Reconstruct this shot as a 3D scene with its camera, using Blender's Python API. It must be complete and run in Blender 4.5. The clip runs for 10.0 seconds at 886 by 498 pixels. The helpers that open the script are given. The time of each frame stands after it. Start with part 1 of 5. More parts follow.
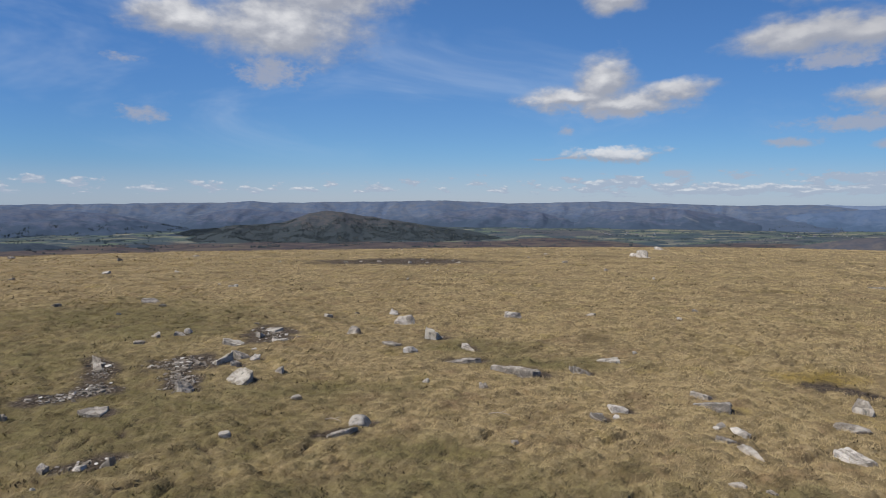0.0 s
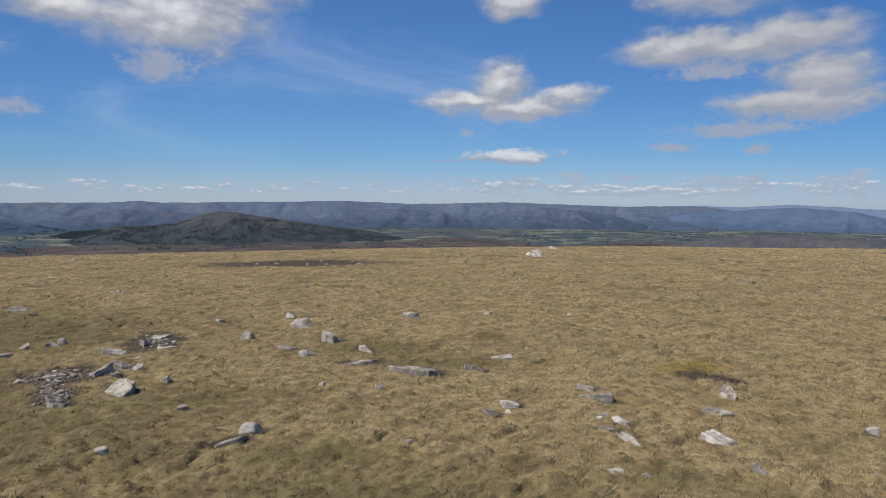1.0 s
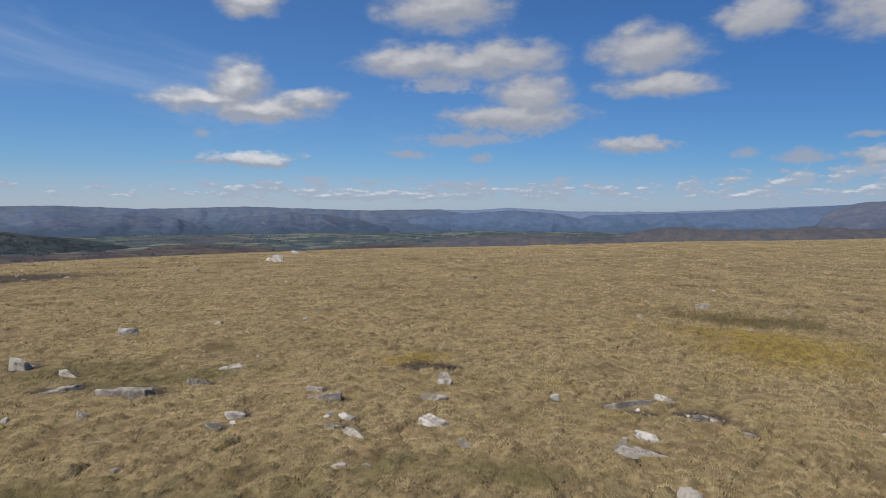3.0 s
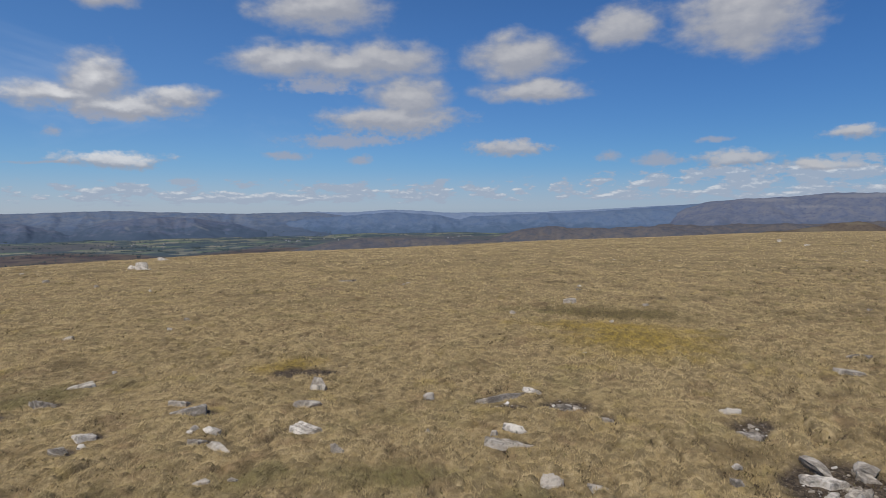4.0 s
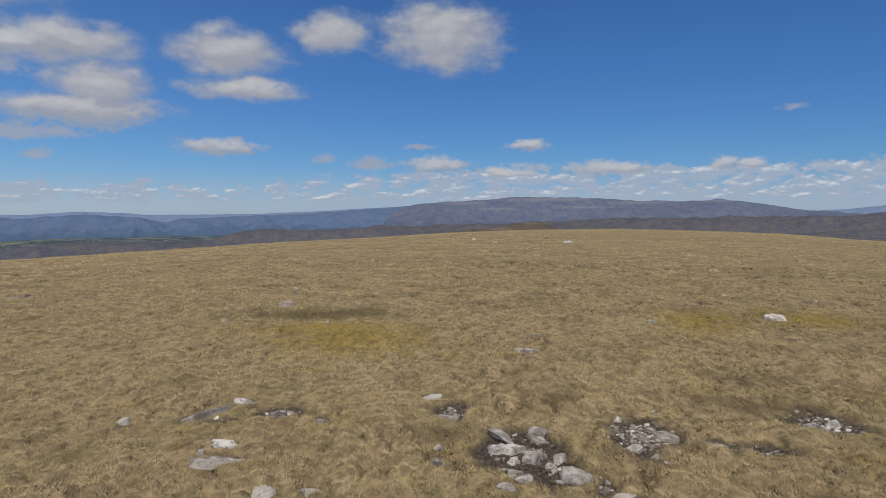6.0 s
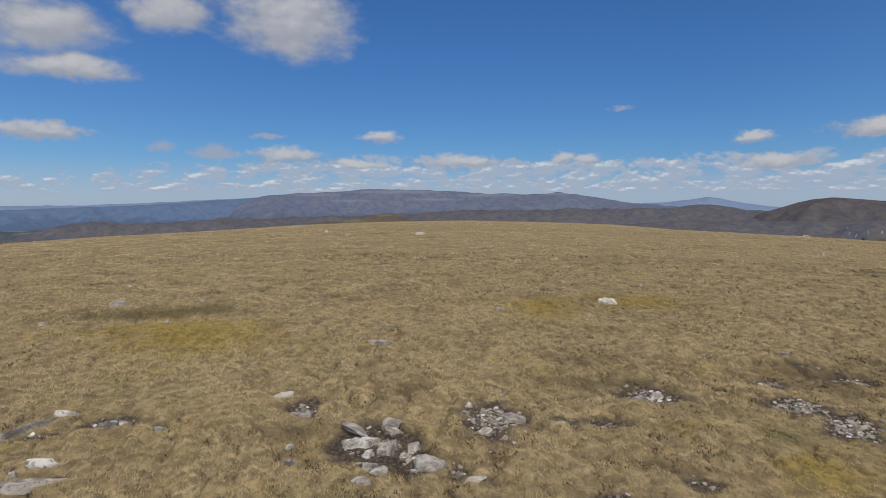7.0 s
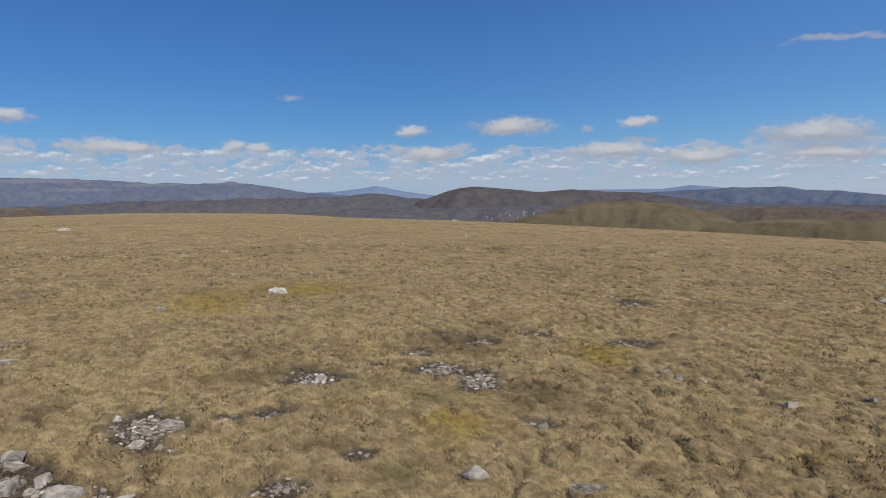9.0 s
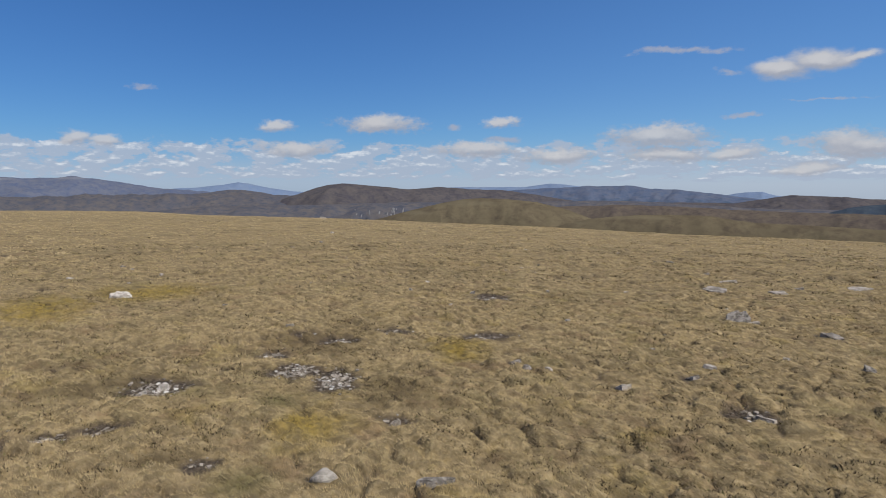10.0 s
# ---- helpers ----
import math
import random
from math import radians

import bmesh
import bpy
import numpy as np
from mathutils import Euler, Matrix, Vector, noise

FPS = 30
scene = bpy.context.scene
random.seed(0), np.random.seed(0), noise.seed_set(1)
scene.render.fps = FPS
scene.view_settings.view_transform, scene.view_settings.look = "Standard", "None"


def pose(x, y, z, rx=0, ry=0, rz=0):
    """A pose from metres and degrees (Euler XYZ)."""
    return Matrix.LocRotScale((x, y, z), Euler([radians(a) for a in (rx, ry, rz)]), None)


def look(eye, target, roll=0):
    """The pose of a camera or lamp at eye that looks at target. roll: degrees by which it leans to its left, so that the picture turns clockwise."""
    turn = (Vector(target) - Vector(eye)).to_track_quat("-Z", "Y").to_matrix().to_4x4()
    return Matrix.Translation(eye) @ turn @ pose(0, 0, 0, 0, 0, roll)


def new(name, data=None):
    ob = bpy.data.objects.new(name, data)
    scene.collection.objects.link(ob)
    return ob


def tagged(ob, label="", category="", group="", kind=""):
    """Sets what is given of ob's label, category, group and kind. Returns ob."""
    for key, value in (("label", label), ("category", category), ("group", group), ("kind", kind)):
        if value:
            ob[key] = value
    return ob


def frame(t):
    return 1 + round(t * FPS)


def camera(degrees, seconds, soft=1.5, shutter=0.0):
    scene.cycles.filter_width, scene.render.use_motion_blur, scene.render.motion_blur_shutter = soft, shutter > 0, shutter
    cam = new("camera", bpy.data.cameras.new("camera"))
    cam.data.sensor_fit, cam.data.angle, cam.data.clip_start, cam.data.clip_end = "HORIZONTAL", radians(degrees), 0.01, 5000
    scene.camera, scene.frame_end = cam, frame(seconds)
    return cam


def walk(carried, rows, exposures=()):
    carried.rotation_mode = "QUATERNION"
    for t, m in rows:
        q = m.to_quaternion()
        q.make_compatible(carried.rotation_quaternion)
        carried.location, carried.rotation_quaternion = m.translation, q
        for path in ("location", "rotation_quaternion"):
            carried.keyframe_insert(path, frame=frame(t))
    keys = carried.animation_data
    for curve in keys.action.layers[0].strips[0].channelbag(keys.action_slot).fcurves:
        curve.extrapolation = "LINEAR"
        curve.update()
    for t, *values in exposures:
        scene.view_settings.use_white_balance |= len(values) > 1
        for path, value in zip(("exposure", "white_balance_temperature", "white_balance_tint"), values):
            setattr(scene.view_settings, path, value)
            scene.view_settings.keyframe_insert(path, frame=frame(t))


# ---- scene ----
cam = camera(70.03, 10.0, soft=0.95)
ROWS = [
    (0.0, -0.000, -0.000, 1.618, -0.00, -4.40, -0.06),
    (0.5, 0.029, -0.007, 1.625, -3.25, -4.34, -0.17),
    (1.0, 0.062, -0.028, 1.627, -8.85, -4.33, -0.23),
    (1.5, 0.096, -0.048, 1.627, -14.24, -4.23, -0.28),
    (2.0, 0.132, -0.079, 1.625, -19.94, -4.25, -0.18),
    (2.5, 0.171, -0.106, 1.623, -25.93, -4.07, -0.21),
    (4.0, 0.291, -0.192, 1.621, -42.37, -3.79, 0.49),
    (4.5, 0.315, -0.207, 1.622, -47.85, -3.68, 0.55),
    (5.0, 0.334, -0.225, 1.623, -54.17, -3.56, 0.58),
    (5.5, 0.340, -0.228, 1.625, -60.84, -3.57, 0.46),
    (7.0, 0.409, -0.223, 1.614, -80.77, -4.57, 0.10),
    (7.5, 0.419, -0.234, 1.607, -87.40, -4.86, -0.11),
    (8.0, 0.422, -0.263, 1.610, -94.66, -5.07, 0.01),
    (8.5, 0.415, -0.317, 1.610, -102.13, -5.34, 0.32),
    (9.0, 0.384, -0.380, 1.615, -109.54, -5.60, 0.28),
    (9.5, 0.364, -0.455, 1.615, -115.76, -5.82, 0.14),
    (10.0, 0.342, -0.517, 1.618, -121.29, -5.87, -0.15),
]
walk(cam, [(t, pose(x, y, z, 90 + pitch, roll, yaw)) for t, x, y, z, yaw, pitch, roll in ROWS],
     exposures=[(0.0, 0.07, 6380, 10), (1.5, 0.05, 6380, 10), (2.5, 0.0, 6380, 10), (5.0, -0.07, 6380, 10), (7.0, -0.02, 6380, 10), (8.5, 0.05, 6380, 10), (10.0, 0.12, 6380, 10)])

# ---- world: clear spring sky with fair-weather cumulus ----
SUN_AZ, SUN_EL = -108.0, 56.0       # degrees; azimuth clockwise from +y
SKY_STRENGTH, SUN_STRENGTH = 0.081, 4.05
world = bpy.data.worlds.new("sky")
scene.world = world
world.use_nodes = True
wn, wl = world.node_tree.nodes, world.node_tree.links
wn.clear()


def wire(tree, socket, value):
    """Links a socket to another, or sets its value."""
    if isinstance(value, bpy.types.NodeSocket):
        tree.links.new(value, socket)
    else:
        socket.default_value = value


def math_node(tree, op, a, b=0.0, c=0.0, clamp=False):
    n = tree.nodes.new("ShaderNodeMath")
    n.operation, n.use_clamp = op, clamp
    for s, v in zip(n.inputs, (a, b, c)):
        wire(tree, s, v)
    return n.outputs[0]


def vec_node(tree, op, a, b=(0, 0, 0), c=(0, 0, 0)):
    n = tree.nodes.new("ShaderNodeVectorMath")
    n.operation = op
    for s, v in zip(n.inputs, (a, b, c)):
        wire(tree, s, v)
    return n.outputs["Value"] if op in ("LENGTH", "DOT_PRODUCT") else n.outputs[0]


def noise_node(tree, vector, scale, detail=4.0, rough=0.55, distortion=0.0):
    n = tree.nodes.new("ShaderNodeTexNoise")
    wire(tree, n.inputs["Vector"], vector)
    n.inputs["Scale"].default_value, n.inputs["Detail"].default_value = scale, detail
    n.inputs["Roughness"].default_value, n.inputs["Distortion"].default_value = rough, distortion
    return n.outputs["Fac"]


def smooth(tree, value, lo, hi, to_lo=0.0, to_hi=1.0):
    n = tree.nodes.new("ShaderNodeMapRange")
    n.interpolation_type = "SMOOTHSTEP"
    wire(tree, n.inputs["Value"], value)
    for k, v in zip(("From Min", "From Max", "To Min", "To Max"), (lo, hi, to_lo, to_hi)):
        n.inputs[k].default_value = v
    return n.outputs[0]


def mix_colour(tree, fac, a, b, blend="MIX"):
    n = tree.nodes.new("ShaderNodeMix")
    n.data_type, n.blend_type = "RGBA", blend
    wire(tree, n.inputs[0], fac)
    wire(tree, n.inputs[6], a if isinstance(a, bpy.types.NodeSocket) else (*a, 1))
    wire(tree, n.inputs[7], b if isinstance(b, bpy.types.NodeSocket) else (*b, 1))
    return n.outputs[2]


# two fields of soft ellipses in degrees of azimuth and elevation: solid cumulus and faint scraps


def cloud_field(name):
    g = bpy.data.node_groups.new(name, "ShaderNodeTree")
    g.interface.new_socket("Place", in_out="INPUT", socket_type="NodeSocketVector")
    g.interface.new_socket("Reach", in_out="OUTPUT", socket_type="NodeSocketFloat")
    return {"tree": g, "in": g.nodes.new("NodeGroupInput").outputs[0], "out": g.nodes.new("NodeGroupOutput").inputs[0], "reach": None}


SOLID, FAINT = cloud_field("cumulus"), cloud_field("scraps")


def puff(az, el, w, h, thin=0.0):
    """One lobe of a cloud: its centre, half width and half height in degrees; thin: how faint it is."""
    f = FAINT if thin >= 0.4 else SOLID
    v = vec_node(f["tree"], "MULTIPLY_ADD", f["in"], (1 / w, 1 / h, 0), (-az / w, -el / h, thin))
    d = vec_node(f["tree"], "LENGTH", v)
    f["reach"] = d if f["reach"] is None else math_node(f["tree"], "SMOOTH_MIN", f["reach"], d, 0.25)


puff(-22.0, 14.6, 3.8, 1.39, 0.00)
puff(-13.9, 14.6, 6.7, 2.88, 0.00)
puff(-11.0, 18.1, 7.2, 2.74, 0.00)
puff(-14.7, 10.8, 3.6, 1.23, 0.55)
puff(-25.2, 6.9, 2.2, 0.71, 0.60)
puff(-26.5, 11.2, 1.9, 0.42, 0.75)
puff(14.1, 10.4, 2.4, 1.81, 0.00)
puff(11.5, 8.8, 4.2, 0.97, 0.10)
puff(19.9, 9.2, 2.8, 0.83, 0.20)
puff(16.0, 8.2, 4.2, 0.9, 0.15)
puff(14.9, 7.4, 3.2, 0.6, 0.40)
puff(33.2, 12.3, 4.4, 1.3, 0.05)
puff(10.8, 6.2, 1.0, 0.59, 0.70)
puff(14.9, 4.0, 3.7, 0.63, 0.35)
puff(10.3, 3.6, 3.0, 0.20, 0.60)
puff(29.2, 12.5, 4.8, 1.37, 0.00)
puff(37.3, 12.7, 4.7, 1.53, 0.00)
puff(31.0, 10.5, 4.0, 0.79, 0.50)
puff(39.3, 9.8, 3.4, 1.54, 0.10)
puff(38.2, 7.8, 5.9, 1.17, 0.10)
puff(49.2, 12.9, 4.0, 1.84, 0.10)
puff(50.5, 10.1, 4.5, 0.88, 0.20)
puff(33.5, 5.9, 5.5, 0.65, 0.45)
puff(28.8, 4.6, 2.1, 0.56, 0.50)
puff(34.9, 4.3, 1.4, 0.45, 0.60)
puff(48.3, 5.2, 3.3, 0.69, 0.30)
puff(49.6, 5.9, 0.9, 0.36, 0.50)
puff(31.6, 17.0, 5.4, 1.79, 0.00)
puff(14.8, 16.9, 2.7, 1.21, 0.30)
puff(58.0, 14.9, 3.0, 1.52, 0.10)
puff(67.6, 14.8, 4.9, 2.60, 0.05)
puff(57.3, 4.2, 1.3, 0.65, 0.60)
puff(61.2, 3.8, 2.6, 0.74, 0.45)
puff(67.0, 3.8, 2.9, 0.57, 0.25)
puff(75.1, 5.3, 1.7, 0.48, 0.30)
puff(65.4, 5.4, 1.8, 0.29, 0.65)
puff(72.9, 3.1, 3.2, 0.36, 0.35)
puff(66.9, 3.9, 2.7, 0.60, 0.30)
puff(82.5, 3.3, 3.8, 0.61, 0.30)
puff(91.5, 3.4, 1.0, 0.59, 0.00)
puff(93.7, 3.3, 1.1, 0.49, 0.10)
puff(106.7, 4.9, 1.5, 0.47, 0.20)
puff(108.3, 2.8, 2.7, 0.51, 0.35)
puff(65.5, 5.4, 1.9, 0.34, 0.60)
puff(115.7, 5.3, 3.4, 0.74, 0.30)
puff(124.4, 3.0, 3.4, 0.59, 0.10)
puff(126.4, 5.4, 1.7, 0.36, 0.35)
puff(122.0, 5.0, 0.7, 0.35, 0.40)
puff(126.6, 3.9, 1.7, 0.33, 0.50)
puff(108.4, 3.0, 3.0, 0.59, 0.35)
puff(96.5, 7.7, 1.5, 0.25, 0.75)
puff(139.9, 4.1, 4.0, 0.90, 0.00)
puff(131.4, 2.6, 3.0, 0.75, 0.10)
puff(124.6, 3.0, 2.9, 0.61, 0.10)
puff(148.8, 9.0, 2.0, 0.72, 0.10)
puff(151.4, 9.6, 2.0, 0.80, 0.00)
puff(153.4, 9.6, 1.6, 0.31, 0.35)
puff(145.1, 8.9, 1.3, 0.40, 0.65)
puff(141.2, 10.9, 5.1, 0.32, 0.55)
puff(146.1, 5.5, 1.8, 0.22, 0.55)
puff(152.7, 6.5, 3.6, 0.16, 0.70)
puff(140.6, 2.5, 3.6, 0.66, 0.10)
puff(154.5, 3.1, 3.2, 1.03, 0.00)
puff(145.4, 2.6, 2.3, 0.55, 0.15)
puff(151.1, 1.2, 2.3, 0.47, 0.20)
puff(114.6, 5.2, 2.0, 0.60, 0.40)
for f in (SOLID, FAINT):
    f["tree"].links.new(f["reach"], f["out"])

wt = world.node_tree
coord = wn.new("ShaderNodeTexCoord").outputs["Generated"]
split = wn.new("ShaderNodeSeparateXYZ")
wl.new(coord, split.inputs[0])
sx, sy, sz = split.outputs
azim = math_node(wt, "MULTIPLY", math_node(wt, "ARCTAN2", sx, sy), 180 / math.pi)
elev = math_node(wt, "MULTIPLY", math_node(wt, "ARCSINE", sz), 180 / math.pi)
join = wn.new("ShaderNodeCombineXYZ")
wl.new(azim, join.inputs[0]), wl.new(elev, join.inputs[1])
sky_place = join.outputs[0]
warp_a = noise_node(wt, vec_node(wt, "MULTIPLY", sky_place, (0.26, 0.5, 1)), 1.0, 6, 0.52)
warp_b = noise_node(wt, vec_node(wt, "MULTIPLY_ADD", sky_place, (0.24, 0.45, 1), (31, 7, 3)), 1.0, 6, 0.52)
bend = wn.new("ShaderNodeCombineXYZ")
low = smooth(wt, elev, 1, 9, 0.5, 1.0)
wire(wt, bend.inputs[0], math_node(wt, "MULTIPLY", math_node(wt, "MULTIPLY_ADD", warp_a, 3.2, -1.6), low))
wire(wt, bend.inputs[1], math_node(wt, "MULTIPLY", math_node(wt, "MULTIPLY_ADD", warp_b, 2.2, -1.1), low))
bent = vec_node(wt, "ADD", sky_place, bend.outputs[0])


def cumulus(vector, which=SOLID):
    g = wn.new("ShaderNodeGroup")
    g.node_tree = which["tree"]
    wl.new(vector, g.inputs[0])
    return g.outputs[0]


near_d = cumulus(bent)
up_d = cumulus(vec_node(wt, "ADD", bent, (-0.25, 0.55, 0)))
curl = noise_node(wt, vec_node(wt, "MULTIPLY", sky_place, (1.0, 1.7, 1)), 0.42, 6, 0.5)
curl_up = noise_node(wt, vec_node(wt, "MULTIPLY_ADD", sky_place, (1.0, 1.7, 1), (-0.4, 0.9, 0)), 0.42, 6, 0.5)
fray = noise_node(wt, vec_node(wt, "MULTIPLY_ADD", sky_place, (1.0, 1.6, 1), (9, 4, 0)), 1.7, 4, 0.55)
dense = math_node(wt, "ADD", math_node(wt, "MULTIPLY", math_node(wt, "SUBTRACT", fray, 0.5), smooth(wt, elev, 4, 10, 1.3, 0.3)), math_node(wt, "ADD", math_node(wt, "SUBTRACT", 1.34, near_d), math_node(wt, "MULTIPLY_ADD", curl, 1.0, -0.5)))
cover = smooth(wt, dense, -0.1, 0.82)
relief = math_node(wt, "ADD", math_node(wt, "MULTIPLY", math_node(wt, "SUBTRACT", up_d, near_d), 0.85),
                   math_node(wt, "MULTIPLY", math_node(wt, "SUBTRACT", curl, curl_up), 1.1))
lit = smooth(wt, math_node(wt, "ADD", relief, math_node(wt, "MULTIPLY", dense, 0.45)), 0.0, 1.25)
faint_d = math_node(wt, "SUBTRACT", 1.2, cumulus(bent, FAINT))
scraps = smooth(wt, math_node(wt, "ADD", faint_d, math_node(wt, "MULTIPLY_ADD", math_node(wt, "ADD", curl, fray), 0.9, -0.9)), 0.0, 0.7)
# low bank of small far clouds along the horizon
east = smooth(wt, azim, 40, 75)
bank_at = wn.new("ShaderNodeCombineXYZ")
wire(wt, bank_at.inputs[0], math_node(wt, "MULTIPLY", azim, 0.42))
wire(wt, bank_at.inputs[1], math_node(wt, "MULTIPLY", math_node(wt, "POWER", math_node(wt, "MAXIMUM", elev, 0.01), 0.7), 1.75))
bank_n = noise_node(wt, bank_at.outputs[0], 1.0, 6, 0.58)
bank_u = noise_node(wt, vec_node(wt, "ADD", bank_at.outputs[0], (-0.05, 0.24, 0)), 1.0, 6, 0.58)
bank_top = math_node(wt, "MULTIPLY_ADD", east, 1.3, 2.2)
bank_in = math_node(wt, "ADD", math_node(wt, "MULTIPLY", math_node(wt, "SUBTRACT", elev, bank_top), -0.9), 0.5, clamp=True)
bank_band = math_node(wt, "MULTIPLY", smooth(wt, elev, 0.0, 0.9), bank_in)
bank_n = math_node(wt, "MULTIPLY", bank_n, math_node(wt, "MULTIPLY_ADD", bank_band, 0.3, 0.7))
bank_more = math_node(wt, "ADD", 0.04, math_node(wt, "MULTIPLY_ADD", east, 0.1, math_node(wt, "MULTIPLY", math_node(wt, "MULTIPLY", smooth(wt, azim, 8, 16), smooth(wt, azim, 52, 40)), 0.085)))
bank = math_node(wt, "MULTIPLY", smooth(wt, math_node(wt, "ADD", bank_n, bank_more), 0.545, 0.63), smooth(wt, bank_band, 0.0, 0.3))
bank_lit = smooth(wt, math_node(wt, "SUBTRACT", bank_n, math_node(wt, "MULTIPLY", bank_u, 0.98)), 0.02, 0.2)
# thin high veil
veil_n = noise_node(wt, vec_node(wt, "MULTIPLY_ADD", sky_place, (0.05, 0.12, 1), (3, 1, 0)), 1.0, 5, 0.6, 0.6)
veil = math_node(wt, "MULTIPLY", smooth(wt, veil_n, 0.48, 0.75, 0.0, 0.3), math_node(wt, "MULTIPLY", smooth(wt, elev, 2, 8), smooth(wt, azim, 45, 0)))

sky = wn.new("ShaderNodeTexSky")
sky.sky_type, sky.sun_disc = "NISHITA", False
sky.sun_elevation, sky.sun_rotation = radians(SUN_EL), radians(SUN_AZ % 360)
sky.altitude, sky.air_density, sky.dust_density, sky.ozone_density = 900, 1.0, 0.1, 4.0
bg_sky, bg_cloud, bg_bank, bg_veil, bg_scrap = (wn.new("ShaderNodeBackground") for _ in range(5))
bg_scrap.inputs[0].default_value = (0.36, 0.375, 0.44, 1)
tint = mix_colour(wt, smooth(wt, elev, 0, 5), (0.67, 0.80, 1.12), (0.61, 0.865, 1.15))
tint = mix_colour(wt, smooth(wt, elev, 4, 17), tint, (0.65, 0.965, 1.28))
tint = mix_colour(wt, math_node(wt, "MULTIPLY", smooth(wt, azim, 0, 75), smooth(wt, azim, 155, 100)), tint, mix_colour(wt, 1.0, tint, (0.60, 0.705, 0.79), "MULTIPLY"))
tint = mix_colour(wt, smooth(wt, azim, -8, -34), tint, mix_colour(wt, 1.0, tint, (0.78, 0.83, 0.88), "MULTIPLY"))
wire(wt, bg_sky.inputs[0], mix_colour(wt, 1.0, sky.outputs[0], tint, "MULTIPLY"))
bg_sky.inputs[1].default_value = SKY_STRENGTH
wire(wt, bg_cloud.inputs[0], mix_colour(wt, lit, (0.34, 0.355, 0.405), mix_colour(wt, smooth(wt, azim, 5, 40), (0.76, 0.75, 0.745), (0.53, 0.525, 0.535))))
wire(wt, bg_bank.inputs[0], mix_colour(wt, bank_lit, (0.36, 0.42, 0.52), (0.66, 0.68, 0.71)))
bg_veil.inputs[0].default_value = (0.55, 0.62, 0.72, 1)


def over(fac, a, b):
    n = wn.new("ShaderNodeMixShader")
    wl.new(fac, n.inputs[0]), wl.new(a, n.inputs[1]), wl.new(b, n.inputs[2])
    return n.outputs[0]


haze = math_node(wt, "MULTIPLY", smooth(wt, elev, 3.6, 0.0), smooth(wt, azim, 45, 85, 0.34, 0.5))
bg_haze = wn.new("ShaderNodeBackground")
bg_haze.inputs[0].default_value = (0.4, 0.47, 0.6, 1)
shade = over(haze, bg_sky.outputs[0], bg_haze.outputs[0])
shade = over(veil, shade, bg_veil.outputs[0])
shade = over(math_node(wt, "MULTIPLY", bank, 0.85), shade, bg_bank.outputs[0])
shade = over(math_node(wt, "MULTIPLY", scraps, 0.75), shade, bg_scrap.outputs[0])
shade = over(math_node(wt, "MULTIPLY", cover, smooth(wt, elev, 2, 8, 0.82, 0.95)), shade, bg_cloud.outputs[0])
wl.new(shade, wn.new("ShaderNodeOutputWorld").inputs[0])

sun = new("sun", bpy.data.lights.new("sun", "SUN"))
sun.data.energy, sun.data.angle, sun.data.color = SUN_STRENGTH, radians(0.6), (1.0, 0.94, 0.84)
sa, se = radians(SUN_AZ), radians(SUN_EL)
toward = Vector((math.sin(sa) * math.cos(se), math.cos(sa) * math.cos(se), math.sin(se)))
sun.matrix_world = look(toward * 50, (0, 0, 0))

# ---- materials ----


def material(name, rough=0.9):
    m = bpy.data.materials.new(name)
    m.use_nodes = True
    t = m.node_tree
    b = t.nodes["Principled BSDF"]
    b.inputs["Roughness"].default_value = rough
    b.inputs["Specular IOR Level"].default_value = 0.12
    return m, t, b


def position(t):
    return t.nodes.new("ShaderNodeNewGeometry").outputs["Position"]


def attribute(t, name):
    n = t.nodes.new("ShaderNodeAttribute")
    n.attribute_name = name
    return n.outputs["Fac"]


def bump(t, b, height, strength, distance):
    n = t.nodes.new("ShaderNodeBump")
    n.inputs["Strength"].default_value, n.inputs["Distance"].default_value = strength, distance
    wire(t, n.inputs["Height"], height)
    t.links.new(n.outputs[0], b.inputs["Normal"])


STRAW, PALE, OLIVE, BROWN, MOSS = (0.325, 0.235, 0.106), (0.52, 0.397, 0.214), (0.205, 0.172, 0.072), (0.12, 0.082, 0.05), (0.34, 0.235, 0.035)


